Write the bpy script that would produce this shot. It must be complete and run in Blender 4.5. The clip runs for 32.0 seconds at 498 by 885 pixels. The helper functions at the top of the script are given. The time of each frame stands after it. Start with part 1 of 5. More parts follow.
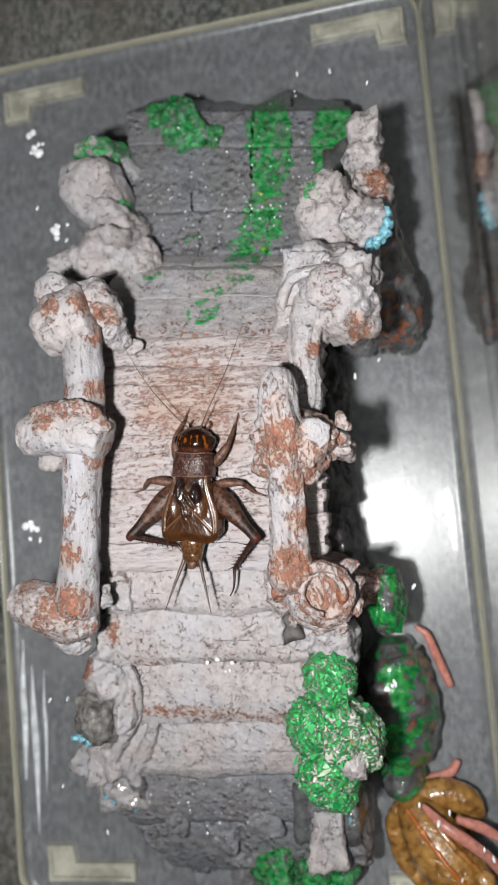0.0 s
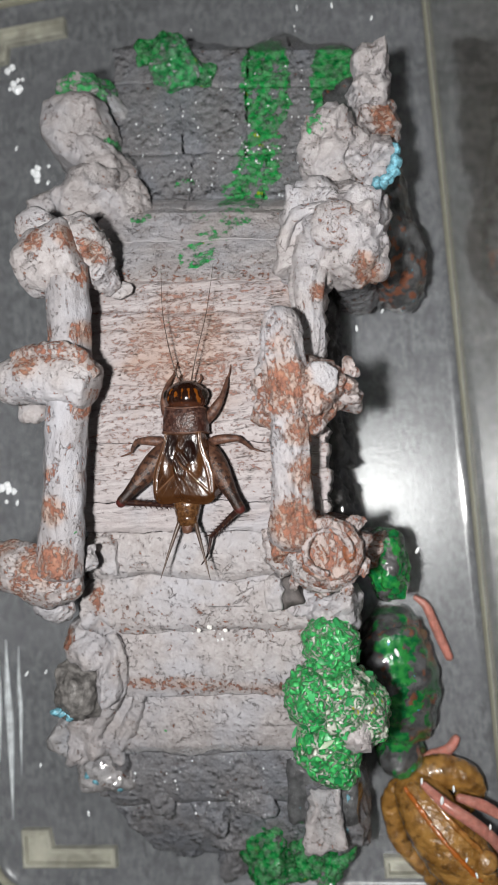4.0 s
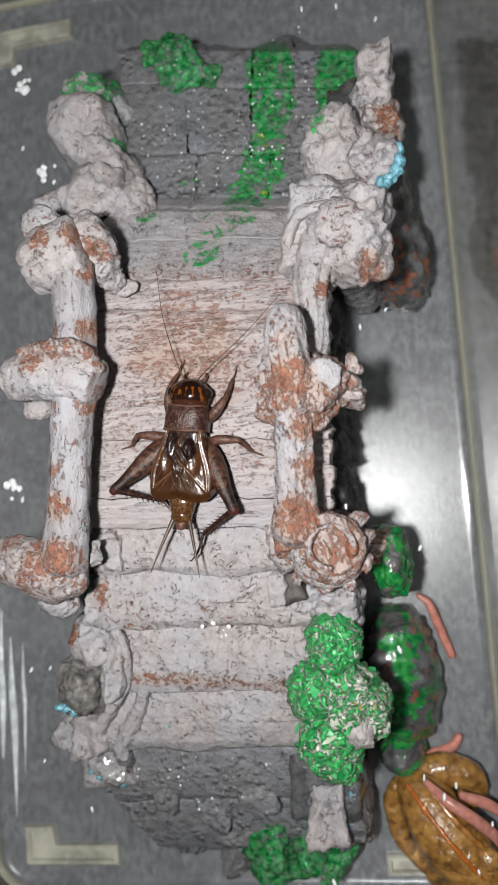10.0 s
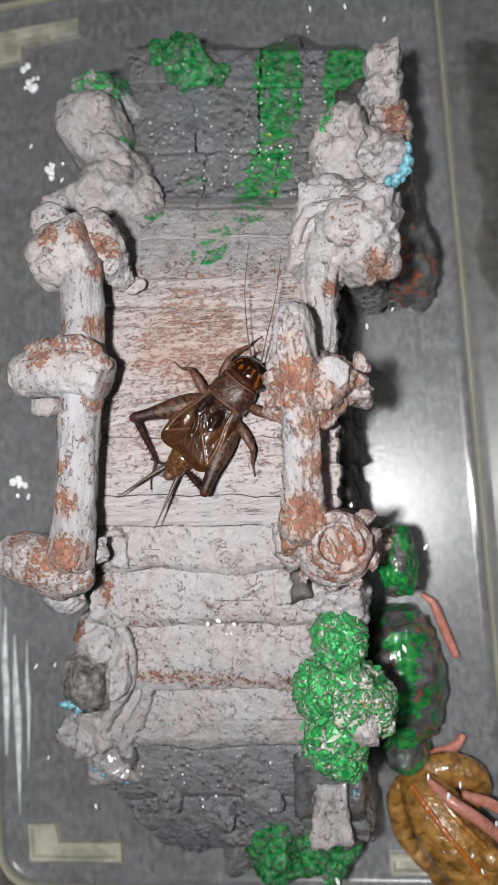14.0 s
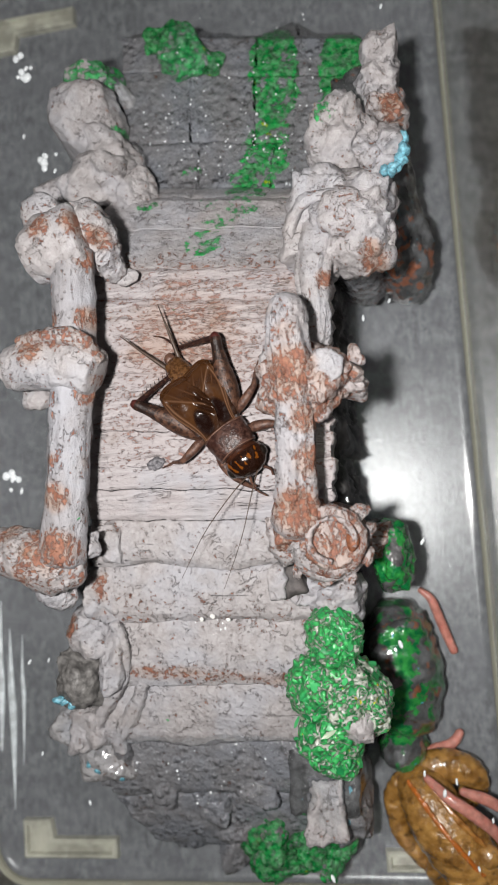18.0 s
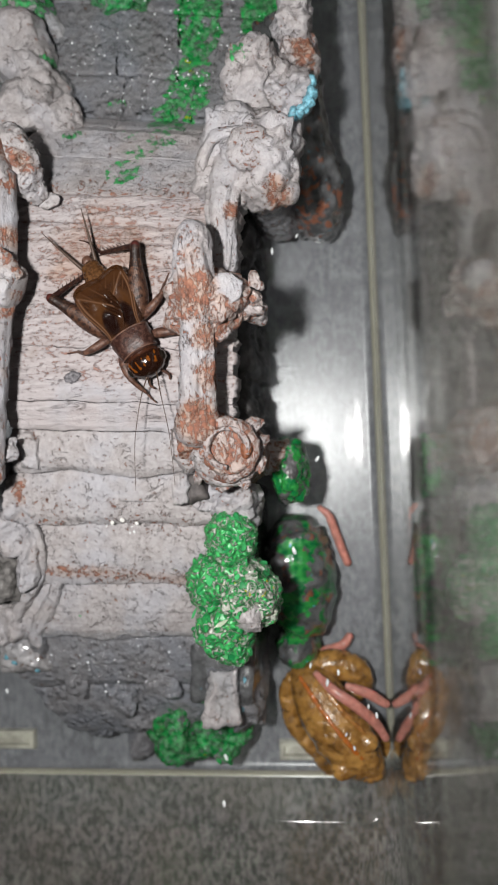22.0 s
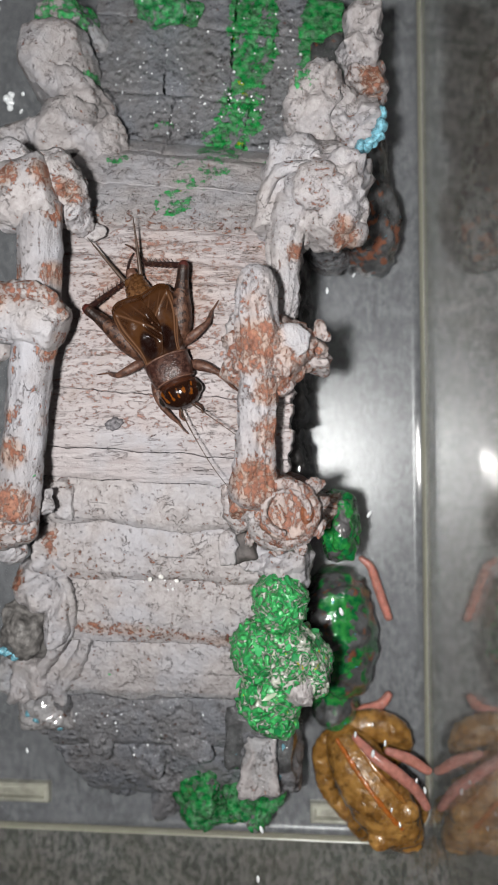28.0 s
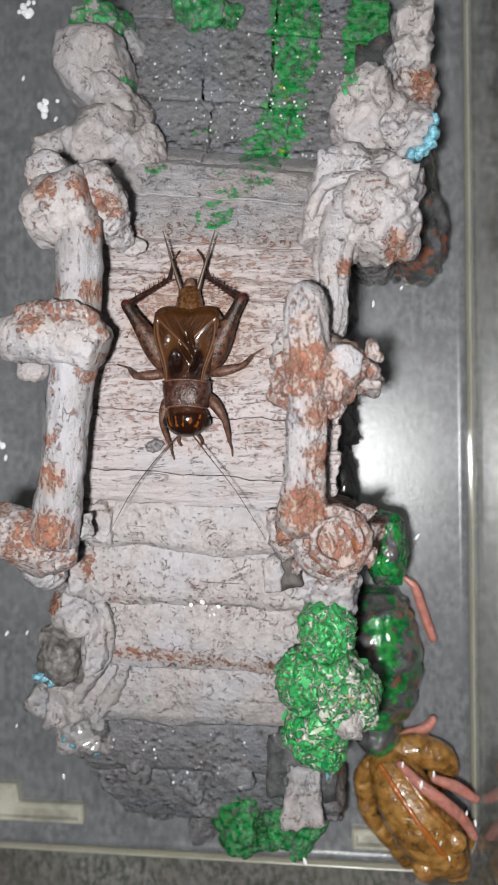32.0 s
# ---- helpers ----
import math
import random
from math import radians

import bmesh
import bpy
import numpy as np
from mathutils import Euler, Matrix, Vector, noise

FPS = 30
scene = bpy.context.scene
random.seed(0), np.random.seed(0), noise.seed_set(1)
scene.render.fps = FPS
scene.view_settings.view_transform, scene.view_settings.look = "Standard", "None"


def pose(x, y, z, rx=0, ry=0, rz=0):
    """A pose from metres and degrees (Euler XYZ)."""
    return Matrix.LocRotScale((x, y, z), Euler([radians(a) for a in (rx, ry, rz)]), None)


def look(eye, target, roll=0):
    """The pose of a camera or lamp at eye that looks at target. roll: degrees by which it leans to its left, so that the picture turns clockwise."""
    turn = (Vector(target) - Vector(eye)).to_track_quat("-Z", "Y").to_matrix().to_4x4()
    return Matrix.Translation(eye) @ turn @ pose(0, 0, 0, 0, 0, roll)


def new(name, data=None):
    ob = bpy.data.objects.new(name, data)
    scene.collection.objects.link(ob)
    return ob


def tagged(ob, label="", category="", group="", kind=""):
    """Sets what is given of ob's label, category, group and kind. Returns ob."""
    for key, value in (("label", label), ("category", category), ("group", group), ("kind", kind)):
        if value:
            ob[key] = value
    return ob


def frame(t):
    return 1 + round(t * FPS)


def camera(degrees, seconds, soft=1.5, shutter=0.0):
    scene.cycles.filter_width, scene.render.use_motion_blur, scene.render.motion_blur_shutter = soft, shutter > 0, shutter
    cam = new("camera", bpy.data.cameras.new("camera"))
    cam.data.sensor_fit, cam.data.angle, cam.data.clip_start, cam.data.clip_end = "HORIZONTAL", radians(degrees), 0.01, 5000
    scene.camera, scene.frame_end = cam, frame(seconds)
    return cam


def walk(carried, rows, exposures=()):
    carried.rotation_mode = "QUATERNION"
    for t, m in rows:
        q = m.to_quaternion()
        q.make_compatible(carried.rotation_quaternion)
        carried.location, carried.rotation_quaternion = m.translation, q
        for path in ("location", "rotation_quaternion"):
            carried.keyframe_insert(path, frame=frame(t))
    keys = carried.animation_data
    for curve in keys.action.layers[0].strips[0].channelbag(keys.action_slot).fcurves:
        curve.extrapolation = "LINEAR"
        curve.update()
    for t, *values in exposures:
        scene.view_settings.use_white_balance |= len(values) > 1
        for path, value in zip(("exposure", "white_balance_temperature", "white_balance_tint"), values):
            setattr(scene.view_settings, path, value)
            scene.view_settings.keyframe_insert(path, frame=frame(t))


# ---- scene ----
from mathutils import bvhtree

MM = 0.001

# ---- camera and its path: seconds, millimetres, degrees ----
cam = camera(32.80, 32.0, soft=1.8)
cam.data.dof.use_dof, cam.data.dof.focus_distance, cam.data.dof.aperture_fstop = True, 0.130, 38.0
PATH = [
    (0, 42.76, -4.47, 184.31, 3.846, 12.868, -4.905),
    (0.5, 42.48, -4.95, 183.81, 3.908, 12.438, -5.131),
    (1, 39.71, -6.90, 181.50, 3.921, 12.202, -5.087),
    (1.5, 40.14, -7.43, 177.42, 3.721, 11.925, -5.038),
    (2, 39.83, -10.27, 176.32, 3.731, 11.248, -5.079),
    (2.5, 39.61, -10.50, 177.28, 3.858, 10.883, -5.105),
    (3, 38.84, -10.31, 176.38, 3.645, 10.625, -5.030),
    (3.5, 35.83, -10.02, 175.39, 3.538, 10.666, -4.753),
    (5.5, 35.47, -10.78, 175.76, 3.666, 10.807, -4.393),
    (6, 35.17, -11.11, 176.51, 3.810, 10.820, -4.342),
    (6.5, 34.55, -12.09, 177.00, 3.867, 10.744, -4.335),
    (7, 35.83, -10.36, 176.04, 3.896, 10.872, -4.350),
    (7.5, 35.34, -11.03, 176.56, 4.012, 10.866, -4.375),
    (8, 34.64, -11.03, 175.42, 3.787, 10.935, -4.346),
    (8.5, 35.68, -10.95, 176.10, 3.834, 10.924, -4.369),
    (9, 35.32, -11.35, 176.18, 3.836, 11.081, -4.326),
    (9.5, 35.89, -11.36, 176.27, 3.927, 11.097, -4.316),
    (10, 35.74, -11.29, 176.14, 3.841, 10.993, -4.396),
    (10.5, 35.31, -11.08, 175.16, 3.837, 10.918, -4.389),
    (11, 35.18, -11.31, 175.46, 3.811, 11.077, -4.357),
    (11.5, 35.31, -11.36, 175.82, 3.822, 11.064, -4.254),
    (12, 35.66, -11.52, 176.54, 3.923, 11.085, -4.242),
    (12.5, 34.73, -12.48, 177.66, 4.089, 11.023, -4.124),
    (13, 34.20, -13.04, 177.51, 4.176, 11.059, -4.005),
    (13.5, 33.90, -11.84, 175.90, 4.054, 11.007, -3.985),
    (14, 34.79, -11.78, 176.51, 4.014, 11.015, -4.002),
    (14.5, 34.42, -12.32, 176.60, 4.037, 10.988, -4.055),
    (16.5, 34.41, -12.78, 176.86, 3.877, 11.175, -3.878),
    (17, 34.17, -12.87, 175.57, 3.852, 11.147, -3.873),
    (17.5, 35.03, -12.83, 175.57, 3.799, 11.210, -3.916),
    (18, 35.96, -11.90, 174.59, 3.632, 11.254, -4.022),
    (18.5, 35.12, -12.74, 175.09, 3.465, 11.317, -3.962),
    (19, 33.88, -12.98, 173.75, 3.434, 11.290, -3.916),
    (19.5, 33.71, -13.34, 172.68, 3.289, 10.688, -4.036),
    (20, 35.72, -11.95, 169.81, 3.112, 9.800, -4.247),
    (20.5, 41.69, -15.88, 174.03, 2.369, 7.972, -4.065),
    (21, 49.64, -20.06, 189.20, 0.644, 6.877, -3.081),
    (21.5, 50.75, -14.81, 189.48, 0.255, 6.872, -2.735),
    (22, 44.22, -18.27, 185.36, 0.498, 7.540, -2.253),
    (22.5, 43.65, -16.29, 183.54, 1.189, 7.793, -1.959),
    (23, 40.02, -17.73, 181.77, 1.409, 7.979, -1.419),
    (23.5, 39.08, -13.85, 182.72, 1.759, 7.966, -1.404),
    (24, 39.06, -12.26, 183.95, 1.854, 8.291, -1.297),
    (24.5, 39.41, -12.26, 183.53, 2.143, 8.181, -1.240),
    (25, 37.84, -14.60, 184.48, 2.406, 8.046, -1.205),
    (25.5, 36.41, -14.83, 184.49, 3.137, 8.249, -0.633),
    (27.5, 33.56, -9.18, 177.75, 0.936, 6.896, -0.493),
    (28, 32.44, -8.46, 176.47, 0.540, 6.633, -0.543),
    (28.5, 33.25, -7.40, 175.71, 0.239, 6.721, -0.535),
    (29, 33.85, -7.64, 175.78, -0.021, 6.722, -0.634),
    (29.5, 34.95, -5.67, 177.13, 0.006, 6.741, -0.789),
    (30, 34.21, -7.22, 176.44, -0.027, 6.995, -0.649),
    (30.5, 33.09, -7.71, 175.93, 0.086, 7.099, -0.652),
    (31, 33.04, -5.43, 175.93, 0.118, 7.556, -0.737),
    (31.5, 31.57, -4.08, 175.59, 0.051, 7.624, -0.787),
    (32, 27.92, -3.87, 171.90, 0.050, 7.948, -0.575),
]
walk(cam, [(t, pose(x * MM, y * MM, z * MM, rx, ry, rz)) for t, x, y, z, rx, ry, rz in PATH], [(0.0, 0.22), (1.0, 0.25), (2.0, 0.12), (3.0, 0.06), (14.0, 0.10), (20.0, 0.12), (23.0, 0.02), (30.0, 0.02), (32.0, 0.12)])

# ---- light: the phone's lamp beside the lens, and the dim room ----
world = bpy.data.worlds.new("world")
scene.world = world
world.use_nodes = True
world.node_tree.nodes["Background"].inputs["Color"].default_value = (0.72, 0.82, 1.0, 1)
world.node_tree.nodes["Background"].inputs["Strength"].default_value = 0.005
lamp = bpy.data.lights.new("phone_lamp", "AREA")
lamp.shape, lamp.size, lamp.energy, lamp.color = "DISK", 0.009, 0.425, (1.0, 0.970, 0.945)
lamp_ob = new("phone_lamp", lamp)
lamp_ob.matrix_world = look((19 * MM, -12 * MM, 200 * MM), (-35 * MM, 30 * MM, 0))


# ---- materials ----
class Net:
    """A node tree under construction."""

    def __init__(self, name):
        self.mat = bpy.data.materials.new(name)
        self.mat.use_nodes = True
        self.tree = self.mat.node_tree
        self.tree.nodes.clear()
        self.out = self.tree.nodes.new("ShaderNodeOutputMaterial")
        self.coord = self.tree.nodes.new("ShaderNodeTexCoord").outputs["Object"]

    def link(self, a, b):
        if hasattr(a, "is_output"):
            self.tree.links.new(a, b)
        else:
            b.default_value = a

    def noise(self, mm, detail=4.0, rough=0.55, stretch=None, distort=0.0):
        n = self.tree.nodes.new("ShaderNodeTexNoise")
        n.inputs["Scale"].default_value = 1000.0 / mm
        n.inputs["Detail"].default_value, n.inputs["Roughness"].default_value = detail, rough
        n.inputs["Distortion"].default_value = distort
        src = self.coord
        if stretch:
            mp = self.tree.nodes.new("ShaderNodeMapping")
            mp.inputs["Scale"].default_value = stretch
            self.tree.links.new(src, mp.inputs["Vector"])
            src = mp.outputs["Vector"]
        self.tree.links.new(src, n.inputs["Vector"])
        return n.outputs["Fac"]

    def cells(self, mm, feature="F1", stretch=None):
        n = self.tree.nodes.new("ShaderNodeTexVoronoi")
        n.feature = feature
        n.inputs["Scale"].default_value = 1000.0 / mm
        self.tree.links.new(self.coord, n.inputs["Vector"])
        return n.outputs["Distance"]

    def math(self, op, a, b=0.0, c=0.0):
        n = self.tree.nodes.new("ShaderNodeMath")
        n.operation = op
        for k, v in enumerate((a, b, c)):
            self.link(v, n.inputs[k])
        return n.outputs[0]

    def step(self, a, lo, hi):
        n = self.tree.nodes.new("ShaderNodeMapRange")
        n.interpolation_type = "SMOOTHSTEP"
        self.link(a, n.inputs["Value"])
        n.inputs["From Min"].default_value, n.inputs["From Max"].default_value = lo, hi
        return n.outputs["Result"]

    def mix(self, fac, a, b, blend="MIX"):
        n = self.tree.nodes.new("ShaderNodeMix")
        n.data_type, n.blend_type = "RGBA", blend
        self.link(fac, n.inputs[0])
        for v, socket in ((a, n.inputs[6]), (b, n.inputs[7])):
            self.link(v if hasattr(v, "is_output") else (*v, 1.0), socket)
        return n.outputs[2]

    def lerp(self, fac, a, b):
        n = self.tree.nodes.new("ShaderNodeMix")
        self.link(fac, n.inputs[0]), self.link(a, n.inputs[2]), self.link(b, n.inputs[3])
        return n.outputs[0]

    def bump(self, height, mm, strength=1.0, normal=None):
        n = self.tree.nodes.new("ShaderNodeBump")
        n.inputs["Distance"].default_value = mm * MM
        n.inputs["Strength"].default_value = strength
        self.link(height, n.inputs["Height"])
        if normal:
            self.link(normal, n.inputs["Normal"])
        return n.outputs["Normal"]

    def tint(self):
        n = self.tree.nodes.new("ShaderNodeAttribute")
        n.attribute_name = "tint"
        s = self.tree.nodes.new("ShaderNodeSeparateColor")
        self.tree.links.new(n.outputs["Color"], s.inputs[0])
        return s.outputs

    def principled(self, color, rough=0.5, normal=None, **more):
        n = self.tree.nodes.new("ShaderNodeBsdfPrincipled")
        self.link(color if hasattr(color, "is_output") else (*color, 1.0), n.inputs["Base Color"])
        self.link(rough, n.inputs["Roughness"])
        if normal:
            self.link(normal, n.inputs["Normal"])
        for key, v in more.items():
            self.link(v, n.inputs[key.replace("_", " ").title().replace("Ior", "IOR")])
        self.tree.links.new(n.outputs[0], self.out.inputs[0])
        return n


def painted_resin(name, light=(0.395, 0.375, 0.378), dark=(0.310, 0.288, 0.286), along=None, dab=2.0, draw=None, streaky=0.20, cover=0.86, crumbly=0.30, soft=(0.40, 0.60), pits=0.55):
    """Grey cast resin with worn rust-brown and green paint and wet, dark stretches; along: the run of its fibres."""
    m = Net(name)
    t = m.tint()
    fine, mid, wide = m.noise(0.6, 5, 0.65), m.noise(dab, 6, 0.68, draw, 1.6), m.noise(9, 3)
    streak = m.noise(1.2, 6, 0.65, along, 0.4) if along else m.noise(1.5, 6, 0.62, None, 0.5)
    base = m.mix(m.step(streak, 0.34, 0.66), dark, light)
    base = m.mix(m.math("MULTIPLY", m.step(wide, 0.42, 0.66), 0.6), base, (0.375, 0.385, 0.425))
    base = m.mix(m.math("MULTIPLY", m.step(m.noise(4.5, 4), 0.54, 0.68), 0.35), base, (0.30, 0.27, 0.25))
    # hairline cracks and pinholes
    ridge = m.math("ABSOLUTE", m.math("SUBTRACT", m.noise(2.6, 4, 0.6, along or (1.0, 1.0, 1.0), 1.0), 0.5))
    crack = m.math("MULTIPLY", m.math("SUBTRACT", 1.0, m.step(ridge, 0.004, 0.022)), m.step(m.noise(3.4, 2), 0.52, 0.64))
    pit = m.math("MULTIPLY", m.math("SUBTRACT", 1.0, m.step(m.cells(1.2), 0.08, 0.22)), m.step(m.noise(4.0, 2), 0.46, 0.60))
    holes = m.math("MAXIMUM", crack, m.math("MULTIPLY", pit, 0.75))
    base = m.mix(m.math("MULTIPLY", holes, pits), base, (0.13, 0.11, 0.105))
    # rust-brown underpaint laid bare along winding edges
    worm = m.math("ABSOLUTE", m.math("SUBTRACT", m.noise(dab * 1.5, 3, 0.55, draw, 2.2), 0.5))
    edge = m.math("MULTIPLY_ADD", m.math("SUBTRACT", mid, 0.5), 2.2, t[0])
    edge = m.math("MULTIPLY_ADD", m.math("SUBTRACT", 0.07, worm), 1.5, edge)
    edge = m.math("MULTIPLY_ADD", m.math("SUBTRACT", streak, 0.5), -0.7, edge)
    edge = m.math("MULTIPLY_ADD", m.math("SUBTRACT", fine, 0.5), 1.0, edge)
    base = m.mix(m.math("MULTIPLY", m.step(m.math("MULTIPLY_ADD", m.math("SUBTRACT", wide, 0.5), 0.6, t[0]), 0.22, 0.60), 0.62), base, (0.375, 0.230, 0.152))
    rust = m.mix(m.step(fine, 0.36, 0.64), (0.120, 0.034, 0.017), (0.265, 0.094, 0.050))
    rust = m.mix(m.math("MULTIPLY", m.step(m.noise(1.7, 3), 0.52, 0.66), 0.7), rust, (0.350, 0.165, 0.098))
    rim = m.math("MULTIPLY", m.step(edge, soft[0] - 0.02, soft[0] + 0.05), m.math("SUBTRACT", 1.0, m.step(edge, soft[0] + 0.06, soft[1] + 0.06)))
    rust = m.mix(m.math("MULTIPLY", rim, 0.5), rust, (0.115, 0.036, 0.018))
    col = m.mix(m.math("MULTIPLY", m.step(edge, *soft), cover), base, rust)
    gedge = m.math("MULTIPLY_ADD", m.math("SUBTRACT", m.noise(2.2, 6, 0.7), 0.5), 2.4, t[1])
    green = m.mix(m.step(m.noise(1.1, 4), 0.35, 0.68), (0.004, 0.125, 0.034), (0.026, 0.36, 0.088))
    green = m.mix(m.step(m.noise(2.6, 3), 0.70, 0.74), green, (0.34, 0.38, 0.02))
    gmask = m.step(gedge, 0.47, 0.62)
    col = m.mix(m.math("MULTIPLY", gmask, m.lerp(m.step(m.noise(1.3, 5), 0.40, 0.60), 0.72, 1.0)), col, green)
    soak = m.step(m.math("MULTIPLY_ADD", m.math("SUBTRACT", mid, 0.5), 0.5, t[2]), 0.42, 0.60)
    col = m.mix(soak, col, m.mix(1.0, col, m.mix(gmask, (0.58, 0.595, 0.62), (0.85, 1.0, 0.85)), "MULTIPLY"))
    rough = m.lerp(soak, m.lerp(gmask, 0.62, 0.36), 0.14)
    nor = m.bump(m.noise(0.4, 5, 0.6), 0.11, 0.9)
    nor = m.bump(m.noise(1.0, 4, 0.6), crumbly, 0.8, nor)
    nor = m.bump(mid, 0.35, 0.8, nor)
    nor = m.bump(streak, streaky, 0.7, nor)
    nor = m.bump(holes, -0.25, 0.9, nor)
    nor = m.bump(m.step(edge, soft[0] - 0.06, soft[1]), -0.32, 0.9, nor)
    nor = m.bump(gmask, 0.16, 0.8, nor)
    bead = m.math("MULTIPLY", m.step(m.math("SUBTRACT", 1.0, m.cells(1.7)), 0.45, 1.0), m.step(m.noise(5.0, 2), 0.42, 0.62))
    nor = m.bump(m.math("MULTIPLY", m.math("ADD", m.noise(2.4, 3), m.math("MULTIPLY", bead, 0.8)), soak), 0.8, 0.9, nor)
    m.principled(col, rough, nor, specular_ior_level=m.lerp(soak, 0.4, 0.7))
    return m.mat


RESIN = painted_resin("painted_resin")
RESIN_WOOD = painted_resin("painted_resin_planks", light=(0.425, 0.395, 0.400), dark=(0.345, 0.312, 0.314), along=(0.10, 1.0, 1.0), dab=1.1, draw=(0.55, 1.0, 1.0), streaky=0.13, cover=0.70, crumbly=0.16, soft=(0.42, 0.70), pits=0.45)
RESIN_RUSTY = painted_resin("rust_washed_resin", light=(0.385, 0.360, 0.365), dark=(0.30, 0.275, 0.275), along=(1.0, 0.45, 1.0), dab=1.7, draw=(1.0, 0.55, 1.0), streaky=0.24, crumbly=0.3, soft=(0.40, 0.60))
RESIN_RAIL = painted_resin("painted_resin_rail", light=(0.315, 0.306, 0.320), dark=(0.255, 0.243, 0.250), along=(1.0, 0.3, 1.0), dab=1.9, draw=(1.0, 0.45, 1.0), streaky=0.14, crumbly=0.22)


def flaky_moss():
    """Bright green flakes with pale resin showing between them and a few yellow dabs."""
    m = Net("flaky_green_paint")
    t = m.tint()
    warp = m.noise(1.3, 4, 0.6, None, 1.2)
    g = m.mix(m.step(warp, 0.32, 0.68), (0.008, 0.17, 0.045), (0.06, 0.44, 0.12))
    pale = m.mix(m.step(m.noise(0.8, 4), 0.35, 0.65), (0.30, 0.33, 0.26), (0.50, 0.51, 0.47))
    leaf = m.cells(1.9, "DISTANCE_TO_EDGE")
    gap = m.math("MULTIPLY_ADD", m.math("SUBTRACT", m.noise(1.7, 5, 0.62, None, 2.2), 0.5), 2.3, t[1])
    gap = m.math("ADD", gap, m.math("MULTIPLY", m.step(leaf, 0.0, 0.16), 0.18))
    col = m.mix(m.step(gap, 0.48, 0.62), pale, g)
    col = m.mix(m.step(m.math("ADD", m.noise(2.1, 3), m.math("MULTIPLY", t[0], 0.10)), 0.76, 0.79), col, (0.50, 0.50, 0.015))
    nor = m.bump(m.noise(0.5, 4), 0.10, 0.7)
    nor = m.bump(m.step(gap, 0.42, 0.66), 0.55, 1.0, nor)
    nor = m.bump(m.step(leaf, 0.0, 0.3), 0.35, 0.8, nor)
    m.principled(col, 0.36, nor, specular_ior_level=0.5)
    return m.mat


MOSS = flaky_moss()


def wet_stone():
    m = Net("wet_dark_resin")
    t = m.tint()
    base = m.mix(m.step(m.noise(3.0, 5), 0.3, 0.7), (0.048, 0.047, 0.048), (0.150, 0.149, 0.153))
    r = m.math("MULTIPLY_ADD", m.math("SUBTRACT", m.noise(2.6, 4), 0.5), 2.2, t[0])
    g = m.math("MULTIPLY_ADD", m.math("SUBTRACT", m.noise(5.5, 4), 0.5), 2.2, t[1])
    b = m.math("MULTIPLY_ADD", m.math("SUBTRACT", m.noise(2.0, 3), 0.5), 2.2, t[2])
    col = m.mix(m.math("MULTIPLY", m.step(r, 0.44, 0.66), 0.8), base, (0.26, 0.085, 0.04))
    col = m.mix(m.step(g, 0.46, 0.56), col, m.mix(m.step(m.noise(2.0, 3), 0.4, 0.62), (0.005, 0.13, 0.035), (0.03, 0.26, 0.05)))
    col = m.mix(m.step(b, 0.46, 0.56), col, (0.10, 0.42, 0.56))
    m.principled(col, 0.2, m.bump(m.noise(1.6, 5), 0.5, 0.9), specular_ior_level=0.7, coat_weight=0.7, coat_roughness=0.12)
    return m.mat


WET = wet_stone()


def plain(name, color, rough=0.4, grain=1.0, vary=0.35, bump=0.05, **more):
    m = Net(name)
    low = tuple(c * (1 - vary) for c in color)
    high = tuple(min(1.0, c * (1 + vary)) for c in color)
    m.principled(m.mix(m.step(m.noise(grain, 5), 0.3, 0.7), low, high), rough, m.bump(m.noise(grain * 0.5, 4), bump, 0.7), **more)
    return m.mat


BLUE = plain("turquoise_paint", (0.14, 0.34, 0.42), 0.45, 0.6, 0.5, 0.15)
PINK = plain("worm_skin", (0.52, 0.215, 0.170), 0.25, 1.4, 0.2, 0.06, subsurface_weight=0.25, subsurface_radius=(0.003, 0.001, 0.0008))
EYE = plain("dark_eye", (0.012, 0.009, 0.007), 0.06, 1.0, 0.2, 0.0)
# near-black colour that stands in for the shade under the deck
UNDER_DECK_SHADE = plain("under_deck_shade", (0.020, 0.019, 0.019), 0.5, 1.6, 0.5, 0.3)
HOLLOW_SHADE = plain("shaded_resin", (0.07, 0.062, 0.06), 0.7, 1.2, 0.4, 0.15)


def clear_plastic():
    m = Net("clear_plastic")
    m.principled((0.95, 0.965, 0.95), 0.03, None, transmission_weight=1.0, ior=1.09)
    return m.mat


PLASTIC = clear_plastic()


def rim_plastic():
    m = Net("yellowed_plastic_edge")
    m.principled(m.mix(m.noise(6, 3), (0.52, 0.49, 0.37), (0.70, 0.68, 0.57)), 0.26, m.bump(m.noise(1.2, 3), 0.1, 0.5), transmission_weight=0.5, ior=1.4)
    return m.mat


RIM = rim_plastic()


def lip_plastic():
    m = Net("frosted_lip")
    haze, warm = m.noise(9, 3, 0.5, (1.0, 0.30, 1.0)), m.noise(6, 3, 0.5, (1.0, 0.2, 1.0))
    col = m.mix(m.step(haze, 0.32, 0.68), (0.22, 0.225, 0.23), (0.62, 0.63, 0.64))
    col = m.mix(m.math("MULTIPLY", m.step(warm, 0.55, 0.75), 0.6), col, (0.45, 0.36, 0.20))
    m.principled(col, 0.42, m.bump(m.noise(7, 3, 0.5, (1.0, 0.3, 1.0)), 0.5, 0.5), transmission_weight=0.91, ior=1.3)
    return m.mat


